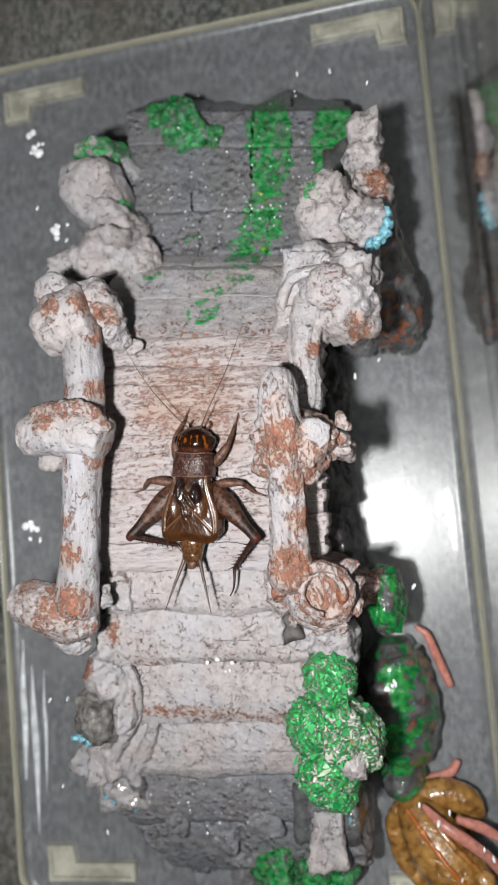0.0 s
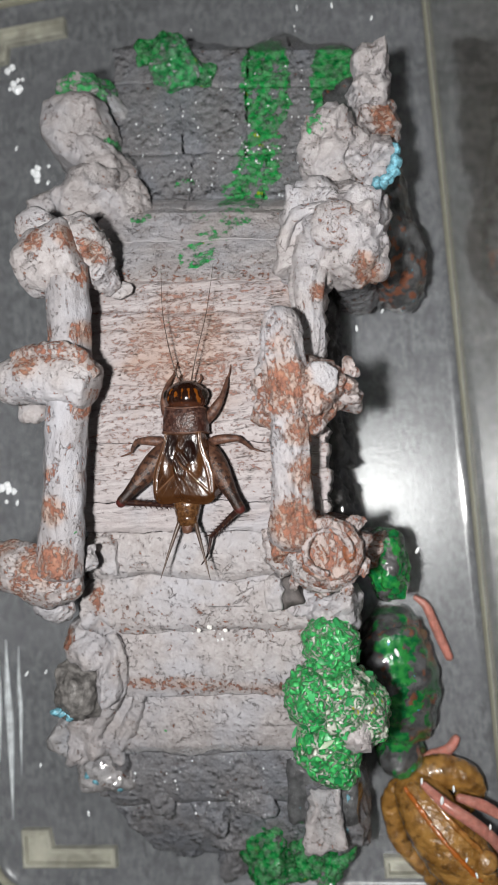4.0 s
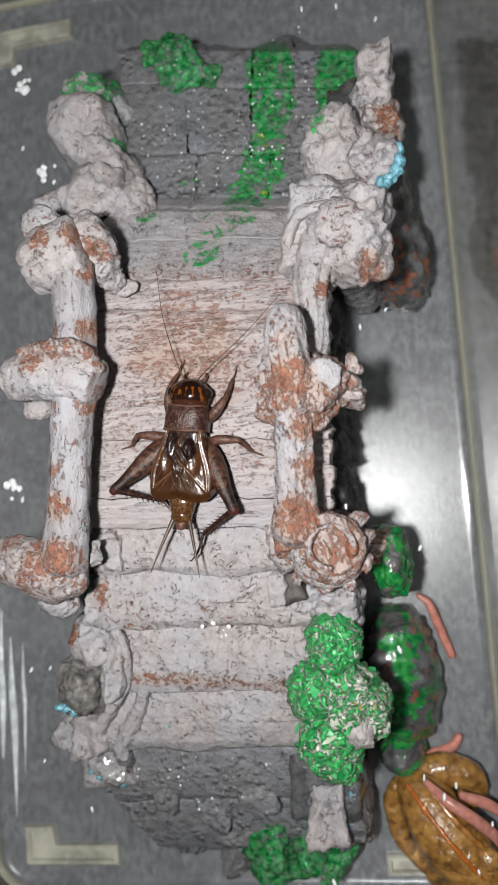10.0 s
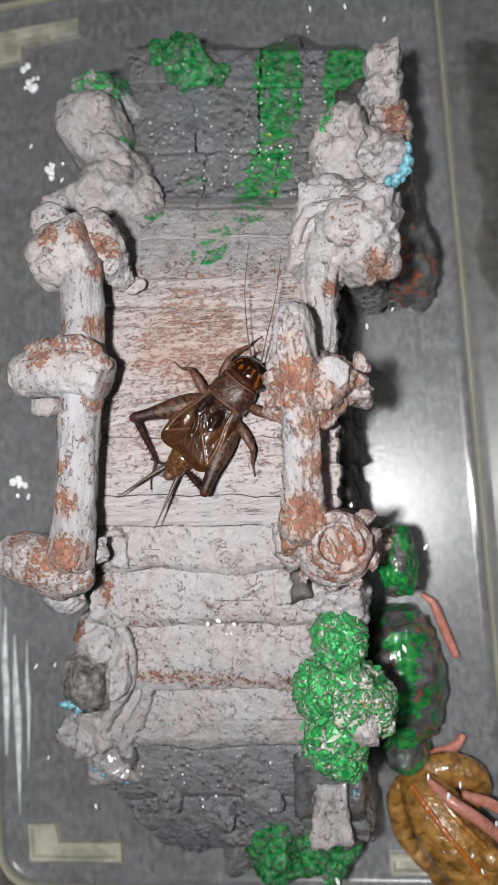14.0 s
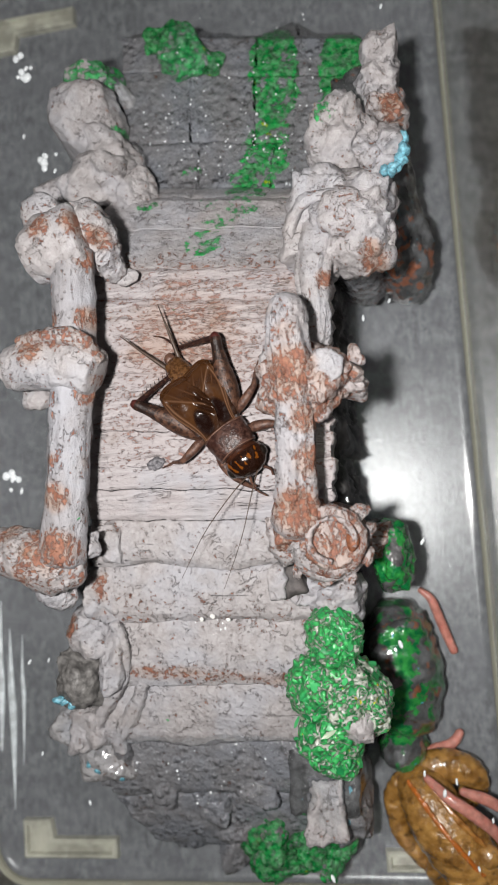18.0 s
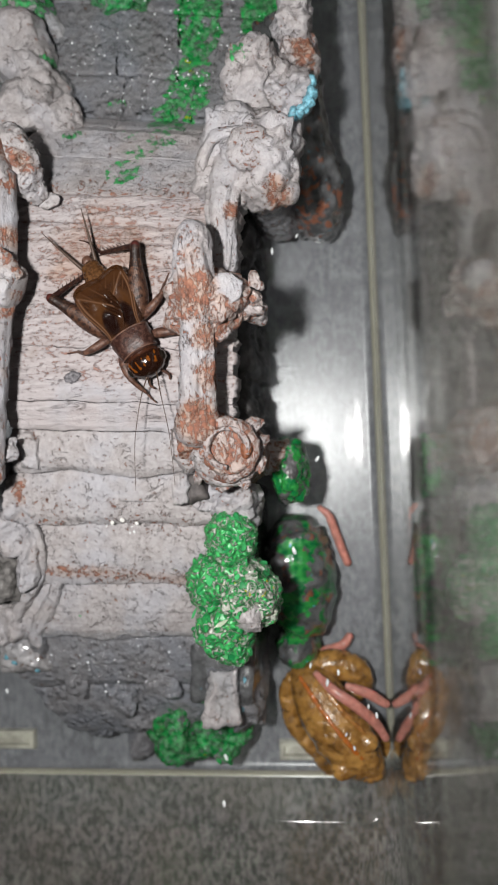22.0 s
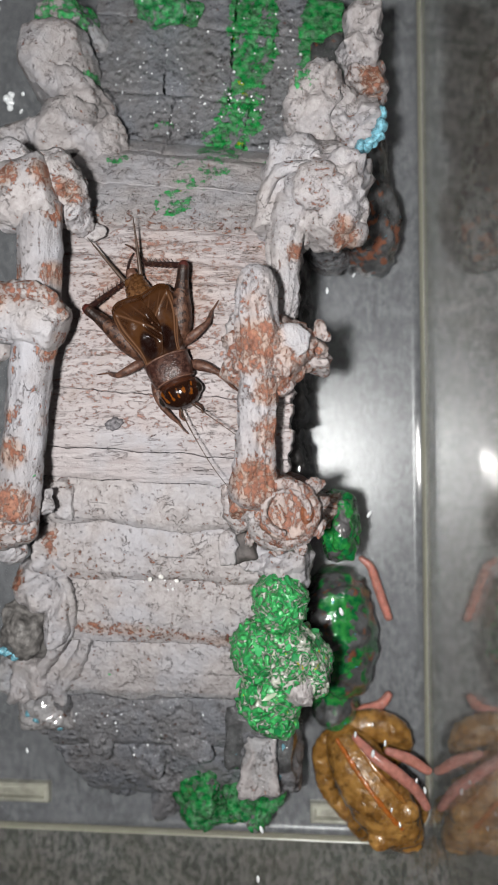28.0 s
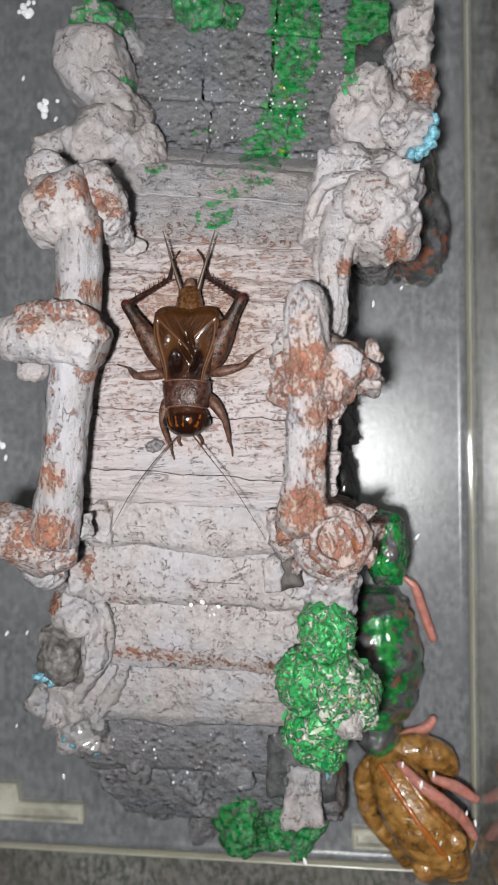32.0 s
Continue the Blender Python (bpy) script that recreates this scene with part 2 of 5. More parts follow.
LIP = lip_plastic()
RIDGE = plain("pale_moulded_plastic", (0.62, 0.60, 0.50), 0.25, 5.0, 0.3, 0.12, transmission_weight=0.35, coat_weight=0.6, coat_roughness=0.25)
# pale colour for the lamp's reflected streaks on the base
STREAK_HIGHLIGHT = plain("painted_highlight", (0.66, 0.69, 0.71), 0.28, 3.0, 0.3, 0.03, coat_weight=1.0, coat_roughness=0.3)


def base_plastic():
    """Frosted bottom of the box: pebbled gloss over the grey table below."""
    m = Net("frosted_plastic_base")
    pebble, wide = m.noise(0.8, 5, 0.65), m.noise(14, 3)
    col = m.mix(m.step(m.noise(1.3, 5, 0.6, (1.0, 0.55, 1.0)), 0.30, 0.70), (0.122, 0.125, 0.132), (0.232, 0.236, 0.246))
    col = m.mix(m.math("MULTIPLY", m.step(m.noise(6, 4, 0.6), 0.42, 0.62), 0.55), col, (0.128, 0.130, 0.138))
    col = m.mix(m.math("MULTIPLY", m.step(wide, 0.4, 0.7), 0.45), col, (0.215, 0.217, 0.23))
    m.principled(col, m.lerp(pebble, 0.20, 0.32), m.bump(pebble, 0.09, 0.5), specular_ior_level=0.45)
    return m.mat


BASE = base_plastic()


def table_top():
    m = Net("speckled_table_top")
    n1, n2 = m.noise(1.1, 5, 0.68, (1.0, 0.6, 1.0)), m.noise(22, 3)
    col = m.mix(m.step(n1, 0.36, 0.66), (0.018, 0.017, 0.016), (0.140, 0.135, 0.127))
    col = m.mix(m.math("MULTIPLY", m.step(n2, 0.4, 0.7), 0.5), col, (0.060, 0.051, 0.040))
    m.principled(col, 0.45, m.bump(n1, 0.15, 0.6))
    return m.mat


TABLE = table_top()


# ---- mesh helpers: millimetres in, metres out ----
def fbm(p, size, octaves=4, seed=0.0):
    return noise.fractal(Vector((p[0] / size + seed, p[1] / size - seed * 1.7, p[2] / size + seed * 0.6)), 0.9, 2.1, octaves)


def crease(p, size, octaves=4, seed=0.0):
    """Pillows with sharp valleys between them, like torn bark."""
    q = Vector((p[0] / size + seed, p[1] / size - seed, p[2] / size + seed * 0.4))
    total, amp = 0.0, 1.0
    for _ in range(octaves):
        total += amp * (abs(noise.noise(q)) - 0.25)
        q, amp = q * 2.17 + Vector((3.1, 1.7, 5.3)), amp * 0.52
    return total


def crumb(p, size, seed=0.0):
    """Broken crumbs: blocks of uneven height with cracks between them."""
    q = Vector((p[0] / size + seed, p[1] / size + seed * 0.3, p[2] / size - seed))
    dist, pts = noise.voronoi(q)
    return min(0.35, dist[1] - dist[0]) * 1.4 + 0.7 * noise.noise(pts[0] * 3.7)


def smooth(a, lo, hi):
    s = min(1.0, max(0.0, (a - lo) / (hi - lo)))
    return s * s * (3 - 2 * s)


def part(name, mesh, material, parent=None, label="", at=None):
    ob = new(name, mesh)
    mesh.materials.append(material)
    if parent:
        ob.parent = parent
    if at is not None:
        ob.location = Vector(at) * MM
    return tagged(ob, label) if label else ob


def mesh_of(name, verts, faces, tint=None, flat=False):
    me = bpy.data.meshes.new(name)
    me.from_pydata([(x * MM, y * MM, z * MM) for x, y, z in verts], [], faces)
    if tint:
        layer = me.color_attributes.new("tint", "FLOAT_COLOR", "POINT")
        layer.data.foreach_set("color", [c for p in verts for c in (*tint(p), 1.0)])
    if not flat:
        me.polygons.foreach_set("use_smooth", [True] * len(me.polygons))
    me.validate()
    me.update()
    return me


def spline(points, count):
    """Points along a smooth curve through the given rows of numbers."""
    rows = [np.array(p, float) for p in points]
    rows = [2 * rows[0] - rows[1], *rows, 2 * rows[-1] - rows[-2]]
    out = []
    for k in range(count):
        s = k / (count - 1) * (len(rows) - 3)
        i = min(int(s), len(rows) - 4)
        f = s - i
        a, b, c, d = rows[i : i + 4]
        out.append(0.5 * (2 * b + (c - a) * f + (2 * a - 5 * b + 4 * c - d) * f * f + (3 * b - a - 3 * c + d) * f**3))
    return out


def tube_mesh(name, points, count=40, around=20, rough=0.0, size=3.0, seed=0.0, flat=1.0, tint=None, caps=0.35, grooves=0.0):
    """A log, limb or worm along rows of x, y, z, radius. flat: height against width. caps: how rounded the ends are."""
    path = spline(points, count)
    verts, faces = [], []
    for k, row in enumerate(path):
        c, r = Vector(row[:3]), max(row[3], 0.01)
        ahead = Vector(path[min(k + 1, count - 1)][:3]) - Vector(path[max(k - 1, 0)][:3])
        ahead.normalize()
        side = ahead.cross(Vector((0, 0, 1)))
        side = side.normalized() if side.length > 0.05 else ahead.cross(Vector((0, 1, 0))).normalized()
        up = side.cross(ahead)
        for j in range(around):
            a = 2 * math.pi * j / around
            n = side * math.cos(a) + up * math.sin(a) * flat
            p = c + n * r
            if rough:
                p += n * (rough * 0.6 * fbm(p, size, 4, seed) + rough * 0.9 * crease(p, size, 4, seed) + grooves * fbm((math.cos(a) * 9, math.sin(a) * 9, k * 0.06), 2.0, 3, seed + 5) + min(rough, 0.6) * 0.25 * crumb(p, 3.0, seed))
            verts.append(p)
        if k:
            b = (k - 1) * around
            faces += [(b + j, b + (j + 1) % around, b + around + (j + 1) % around, b + around + j) for j in range(around)]
    for end, step in ((0, 1), (count - 1, -1)):
        row, nxt = path[end], path[end + step]
        out = (Vector(row[:3]) - Vector(nxt[:3])).normalized()
        base, prev = end * around, None
        for q, (shrink, push) in enumerate(((0.86, 0.5), (0.55, 0.86), (0.2, 1.0))):
            start = len(verts)
            centre = sum((verts[base + j] for j in range(around)), Vector()) / around
            for j in range(around):
                p = centre + (verts[base + j] - centre) * shrink + out * row[3] * caps * push
                verts.append(p + (out * rough * 0.5 * fbm(p, size, 4, seed) if rough else Vector()))
            last = base if prev is None else prev
            ring = [(last + j, last + (j + 1) % around, start + (j + 1) % around, start + j) for j in range(around)]
            faces += [tuple(reversed(f)) for f in ring] if end == 0 else ring
            prev = start
        faces.append(tuple(range(prev, prev + around)) if end else tuple(reversed(range(prev, prev + around))))
    return mesh_of(name, verts, faces, tint)


def rock_mesh(name, centre, radii, turn=(0, 0, 0), rough=0.25, size=6.0, seed=0.0, fine=0.0, level=4, tint=None, blocky=0.0, facets=0, flutes=0.0):
    """A lump: a ball drawn to its radii, chipped by flat facets and broken up by noise. blocky: how far it nears a box."""
    chip = random.Random(int(seed * 10) + 7)
    planes = [(Vector((chip.gauss(0, 1), chip.gauss(0, 1), chip.gauss(0.3, 0.8))).normalized(), chip.uniform(0.74, 0.98)) for _ in range(facets)]
    bm = bmesh.new()
    bmesh.ops.create_icosphere(bm, subdivisions=level, radius=1.0)
    rot = Euler([radians(a) for a in turn]).to_matrix()
    verts = []
    small = min(radii)
    for v in bm.verts:
        d = v.co.normalized()
        if blocky:
            d = d.lerp(d / max(abs(d.x), abs(d.y), abs(d.z)) * 0.85, blocky)
        if planes:
            d = d * min(1.12, min(h / max(v.co.dot(n), 0.05) for n, h in planes))
        p = rot @ Vector((d.x * radii[0], d.y * radii[1], d.z * radii[2])) + Vector(centre)
        n = (rot @ v.co).normalized()
        p = p + n * (rough * small * 0.8 * fbm(p, size, 3, seed) + rough * small * 0.7 * crease(p, size * 0.8, 3, seed) + fine * (0.8 * fbm(p, 1.5, 3, seed + 9) + crease(p, 2.2, 3, seed + 4) + 1.1 * crumb(p + 0.3 * n * fbm(p, 1.2, 2), 2.3, seed)))
        if flutes:
            p = p + n * flutes * (abs(math.sin(math.pi * (p[1] + 0.35 * (p[0] - centre[0]) * math.sin(p[1] * 0.2) + fbm(p, 5.0, 2)) / 3.1)) - 0.6)
        verts.append(p)
    faces = [tuple(v.index for v in f.verts) for f in bm.faces]
    bm.free()
    return mesh_of(name, verts, faces, tint)


def tint_by(rust=0.0, green=0.0, wet=0.0, spots=(), greens=()):
    """Paint levels for a part: even levels and round dabs (x, y, radius, level)."""

    def at(p):
        r, g = rust, green
        for x, y, rad, level in spots:
            r = max(r, 0.85 * level * smooth(rad * 1.5 - math.hypot(p[0] - x, p[1] - y), 0, rad * 1.2))
        for x, y, rad, level in greens:
            g = max(g, level * smooth(rad * 1.3 - math.hypot(p[0] - x, p[1] - y), 0, rad * 0.7))
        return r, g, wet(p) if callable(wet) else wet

    return at


WATER = 27.3


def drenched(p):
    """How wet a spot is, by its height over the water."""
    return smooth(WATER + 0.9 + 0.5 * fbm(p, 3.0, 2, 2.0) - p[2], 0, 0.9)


# ---- table and box ----
def ground():
    half = 3000.0
    me = mesh_of("ground", [(-half, -half, -2.6), (half, -half, -2.6), (half, half, -2.6), (-half, half, -2.6)], [(0, 1, 2, 3)])
    tagged(part("ground", me, TABLE), "dark grey speckled table top under the box", "table top", kind="structure")


X0, X1, Y0, Y1 = -59.0, 48.2, -88.0, 109.0


def rounded_rect(inset, corner, steps=14):
    """Points round the box, inset from its inner walls."""
    x0, x1, y0, y1, r = X0 + inset, X1 - inset, Y0 + inset, Y1 - inset, max(corner - inset, 0.5)
    out = []
    for cx, cy, a0 in ((x1 - r, y0 + r, -90), (x1 - r, y1 - r, 0), (x0 + r, y1 - r, 90), (x0 + r, y0 + r, 180)):
        for k in range(steps + 1):
            a = radians(a0 + 90 * k / steps)
            out.append((cx + r * math.cos(a), cy + r * math.sin(a)))
    return out


def swept_ring(name, profile, corner=8.0):
    """A closed profile of (inset, height) swept round the box."""
    rings = [[(x, y, z) for x, y in rounded_rect(d, corner)] for d, z in profile]
    n = len(rings[0])
    verts = [p for ring in rings for p in ring]
    faces = []
    for k in range(len(rings)):
        a, b = k * n, (k + 1) % len(rings) * n
        faces += [(a + j, a + (j + 1) % n, b + (j + 1) % n, b + j) for j in range(n)]
    return mesh_of(name, verts, faces, flat=True)


def plastic_box():
    box = tagged(new("plastic_box"), "clear rectangular plastic box standing on the grey table", "box")
    profile = [(0.0, 4.2), (0.0, 0.1), (-2.0, 0.1), (-2.0, 100.0), (-2.1, 110.0), (-2.4, 120.0), (-2.9, 130.0), (-3.5, 140.0), (-4.2, 150.0), (-2.2, 150.0), (-1.5, 140.0), (-0.9, 130.0), (-0.4, 120.0), (-0.1, 110.0), (0.0, 100.0)]
    me = swept_ring("wall", profile)
    wall = part("wall", me, PLASTIC, box, "clear plastic wall with rounded corners")
    wall.visible_shadow = False
    cove = [(2.5 - 2.5 * math.sin(radians(a)), 2.55 - 2.5 * math.cos(radians(a))) for a in range(0, 85, 6)]
    me = swept_ring("cove", [*cove, (0.02, 2.3), (0.02, 0.05)])
    me.polygons.foreach_set("use_smooth", [p.normal.z > 0.02 for p in me.polygons])
    part("cove", me, BASE, box, "rounded inner edge where the base meets the wall")
    part("seam", swept_ring("seam", [(0.05, 1.8), (0.05, 3.2), (0.30, 3.1), (0.75, 2.4), (0.85, 1.7)]), RIM, box, "yellowish seam along the wall's foot")
    top = [(-2.1, 150.3), (-2.6, 151.3), (-3.4, 151.9), (-4.6, 152.1), (-7.6, 152.2), (-8.6, 151.5), (-9.0, 147.4), (-13.5, 146.6), (-14.0, 145.0), (-8.2, 145.2), (-7.8, 150.3)]
    me = swept_ring("rim", top)
    me.polygons.foreach_set("use_smooth", [True] * len(me.polygons))
    part("rim", me, LIP, box, "frosted pale lip round the top of the box").visible_shadow = False
    pts = rounded_rect(-2.0, 8.0)
    k = len(pts)
    verts = [(x, y, 0.0) for x, y in pts] + [(x, y, -2.0) for x, y in pts]
    faces = [tuple(range(k)), tuple(reversed(range(k, 2 * k)))] + [(j, k + j, k + (j + 1) % k, (j + 1) % k) for j in range(k)]
    part("base", mesh_of("base", verts, faces, flat=True), BASE, box, "frosted grey base of the box")
    # reflections of the lamp along the left wall, laid in as pale slivers
    for (xa, ya), (xb, yb), w in (((-56.1, -28.7), (-58.0, -68.7), 0.75), ((-54.3, -34.9), (-54.9, -73.4), 0.85), ((-51.4, -36.2), (-52.4, -63.9), 0.45)):
        part("moulded_line", tube_mesh("moulded_line", [(xa, ya, 0.05, w * 0.1), (xa * 0.6 + xb * 0.4, ya * 0.7 + yb * 0.3, 0.08, w * 0.9), ((xa + xb) / 2 + 0.2, (ya + yb) / 2, 0.08, w), (xb, yb, 0.05, w * 0.1)], 30, 12, 0.0, 1.0, 0.0, 0.5), STREAK_HIGHLIGHT, box, "thin pale streak painted as a highlight on the base")
    # moulded stacking ridges in the four corners
    for sx, sy, cx, cy in ((1, 1, -52.5, -83.0), (1, -1, -52.0, 103.5), (-1, -1, 45.2, 104.5), (-1, 1, 45.0, -85.0)):
        verts, faces, q = [], [], 6
        for z, d in ((0.0, 0.0), (1.7, 0.1), (2.1, 0.5), (2.1, 1.0), (1.0, 1.3)):
            outline = [(d, d), (21 - d, d), (21 - d, 4.2 - d), (7.0 - d, 4.2 - d), (6.4 - d, 8.0 - d), (d, 8.0 - d)]
            pts = [(cx + sx * x, cy + sy * y) for x, y in outline]
            if sx * sy < 0:
                pts.reverse()
            verts += [(x, y, z) for x, y in pts]
        for ring in range(4):
            faces += [(ring * q + j, ring * q + (j + 1) % q, ring * q + q + (j + 1) % q, ring * q + q + j) for j in range(q)]
        faces.append(tuple(range(4 * q, 5 * q)))
        part("moulded_ridge", mesh_of("moulded_ridge", verts, faces, flat=True), RIDGE, box, "pale L-shaped moulded ridge")
    return box


# ---- the bridge ----
V_ROWS = [-84, -75, -64.5, -53, -41, -30, -21, -13.7, -9, 0, 9, 18, 27, 41.5, 46.5, 56, 71, 79, 86, 91]
Z_ROWS = [2, 12, 20, 26.8, 33, 37, 40, 43, 45, 46, 46, 46, 44.0, 34.6, 27.3, 25.2, 22, 20, 10, 1]
L_ROWS = [-11, -18, -24, -23, -18, -18, -17.5, -17, -17, -17, -16.5, -16, -15, -13.5, -13.5, -13, -14, -14, -11, -8]
R_ROWS = [10, 11, 13, 15, 17, 18, 20, 22, 23.5, 24, 24, 24.5, 26, 28, 28.8, 30, 32, 33, 30, 26]
S_ROWS = [0, 0, 0, 0.01, 0.02, 0.04, 0.055, 0.065, 0.07, 0.08, 0.095, 0.11, 0.125, 0.14, 0.146, 0.155, 0.17, 0.18, 0.185, 0.19]


def deck(v):
    return [float(np.interp(v, V_ROWS, r)) for r in (Z_ROWS, L_ROWS, R_ROWS, S_ROWS)]


def deck_tint(p):
    x, y = p[0], p[1]
    v = y + 0.09 * (x - 6)
    rust = 0.24 * smooth(v, -9, -4) * smooth(33 - v, 0, 6) + 0.16 * smooth(6 - math.hypot(x - 3, v - 16), -8, 2)
    rust += 0.30 * smooth(-37 - v, 0, 3) * smooth(v + 43, 0, 3) + 0.14 * smooth(-24 - v, 0, 3) * smooth(v + 33, 0, 3) + 0.07
    green = 0.0
    for gx, gy, rx, ry, level in ((16, 70, 4.6, 14, 0.74), (14, 53, 4.5, 7, 0.64), (11, 46, 4.5, 5, 0.56), (29, 66, 4.5, 12, 1.0), (8, 39, 5.5, 4, 0.46), (4.5, 32.5, 3.4, 3, 0.52), (-6, 42, 2, 1, 0.55), (0, 50, 2, 2, 0.42), (22, 41, 5, 1.5, 0.42)):
        green = max(green, level * smooth(1.35 - math.hypot((x - gx) / rx, (y - gy) / ry), 0, 0.6))
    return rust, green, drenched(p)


def plank_mesh(v0, v1, u0, u1, seed, fibre, lip, drop, nx, ny, joint):
    """One board of the deck between two lines across it; drop: how far its sides reach down."""
    verts, faces = [], []
    gap = 0.04 + 0.16 * joint
    for j in range(ny + 1):
        s = j / ny
        for i in range(nx + 1):
            u = u0 + (u1 - u0) * i / nx
            v = v0 + gap + (v1 - v0 - 2 * gap) * s
            z, left, right, slope = deck(v)
            x = left + (right - left) * u
            # ragged ends and wavy joints
            joint_at = v0 if s < 0.5 else v1
            fine_joint = -14 < joint_at < 28
            wav = (0.45 if fine_joint else 0.8) * fbm((x, joint_at, 4.0), 6.0 if fine_joint else 11.0, 4)
            edge = 1 - smooth(min(s, 1 - s) * (v1 - v0), 0, 0.9)
            y = v - slope * (x - 6) + wav * (0.3 + 0.7 * edge)
            if v1 > 89:
                y += 2.4 * smooth(s, 0.5, 1.0) * fbm((x, 3, 5), 9.0, 4)
            if i in (0, nx):
                x += 1.0 * fbm((0, y, seed), 2.5, 4)
            if fibre:
                h = 0.16 * fbm((x * 0.10, y * 1.0, seed), 1.5, 4) + 0.17 * crease((x * 0.10, y, seed), 1.9, 4) + 0.10 * fbm((x * 0.35, y * 1.4, seed), 0.8, 3)
            else:
                h = 0.34 * fbm((x, y, seed), 5.4, 4) + 0.16 * crease((x, y, seed), 3.6, 4) + 0.08 * fbm((x, y, seed), 0.9, 3)
                if v1 < -13:
                    h += 0.7 * math.sin(math.pi * s) - 0.5 * smooth(0.18 - s, 0, 0.18)
            h += lip * (0.5 - s) - 1.1 * joint * edge**2
            verts.append((x, y, z + h))
    for j in range(ny):
        faces += [(j * (nx + 1) + i, j * (nx + 1) + i + 1, (j + 1) * (nx + 1) + i + 1, (j + 1) * (nx + 1) + i) for i in range(nx)]
    rim = [i for i in range(nx + 1)] + [(j + 1) * (nx + 1) - 1 for j in range(1, ny + 1)]
    rim += [ny * (nx + 1) + i for i in range(nx - 1, -1, -1)] + [j * (nx + 1) for j in range(ny - 1, 0, -1)]
    base = len(verts)
    for k in rim:
        x, y, z = verts[k]
        verts.append((x, y, max(0.2, z - drop) if drop < 100 else 0.0))
    q = len(rim)
    faces += [(rim[k], base + k, base + (k + 1) % q, rim[(k + 1) % q]) for k in range(q)]
    faces.append(tuple(range(base + q - 1, base - 1, -1)))
    return mesh_of("plank", verts, faces, deck_tint)


def log(name, parent, pts, label="", spots=(), rust=0.1, rough=0.5, size=2.6, seed=0.0, caps=0.3, grooves=0.35, around=44, count=80, wet=None, mat=None):
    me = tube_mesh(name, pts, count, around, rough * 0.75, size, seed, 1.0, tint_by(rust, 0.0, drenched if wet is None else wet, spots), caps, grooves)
    return part(name, me, mat or RESIN, parent, label)


def lump(name, parent, centre, radii, label="", turn=(0, 0, 0), rust=0.08, green=0.0, wet=None, spots=(), greens=(), rough=0.28, size=5.0, seed=0.0, level=5, blocky=0.25, mat=None, fine=0.26, facets=14):
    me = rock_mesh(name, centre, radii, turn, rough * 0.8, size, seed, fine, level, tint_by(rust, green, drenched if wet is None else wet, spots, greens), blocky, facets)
    return part(name, me, mat or RESIN, parent, label)


def bridge():
    b = tagged(new("bridge_ornament"), "weathered grey resin wooden-bridge ornament with rusty and mossy paint", "ornament")
    rows = [(43.0, 35.2), (35.2, 27.2), (27.2, 21.6), (21.6, 18.2), (18.2, 9.6), (9.6, 0.4), (0.4, -8.7), (-8.7, -13.7)]
    deep = [0.0, 0.08, 0.3, 0.15, 0.1, 0.08, 0.15, 0.12]
    for k, (a, c) in enumerate(rows):
        ny = 14 + int((a - c) * 4.5)
        part("plank", plank_mesh(c, a, 0, 1, k * 1.7, k > 1, 0.25 if k else 0.0, 6.0 if c < 33 else 40.0, 170, ny, deep[k]), RESIN_WOOD if k > 1 else RESIN, b)
    steps = [(-13.7, -21.2), (-21.2, -30.4), (-30.4, -41.2), (-41.2, -52.8)]
    for k, (a, c) in enumerate(steps):
        part("step", plank_mesh(c, a, 0, 1, 30 + k * 2.3, False, 2.4, 60.0, 150, 44, 0.16), RESIN, b)
    for k, (a, c) in enumerate([(-52.8, -63.5), (-63.5, -76.0)]):
        part("wet_step", plank_mesh(c, a, 0, 1, 50 + k * 2.1, False, 1.8, 60.0, 120, 44, 0.4), RESIN, b, "dark wet lower step")
    for k, (a, c) in enumerate([(56, 43.0), (71, 56), (90, 71)]):
        cuts = ([0, 0.34, 0.66, 1.0], [0, 0.30, 0.575, 0.74, 1.0], [0, 0.36, 0.575, 0.75, 1.0])[k]
        for u0, u1 in zip(cuts, cuts[1:]):
            part("paving_stone", plank_mesh(c, a, u0 + 0.002, u1 - 0.002, 70 + k * 3.1 + u0 * 9, False, 0.1, 60.0, 60, 60, 0.25), RESIN, b)
    side_rail_left(b)
    side_rail_right(b)
    corner_posts(b)
    lower_rocks(b)
    return b


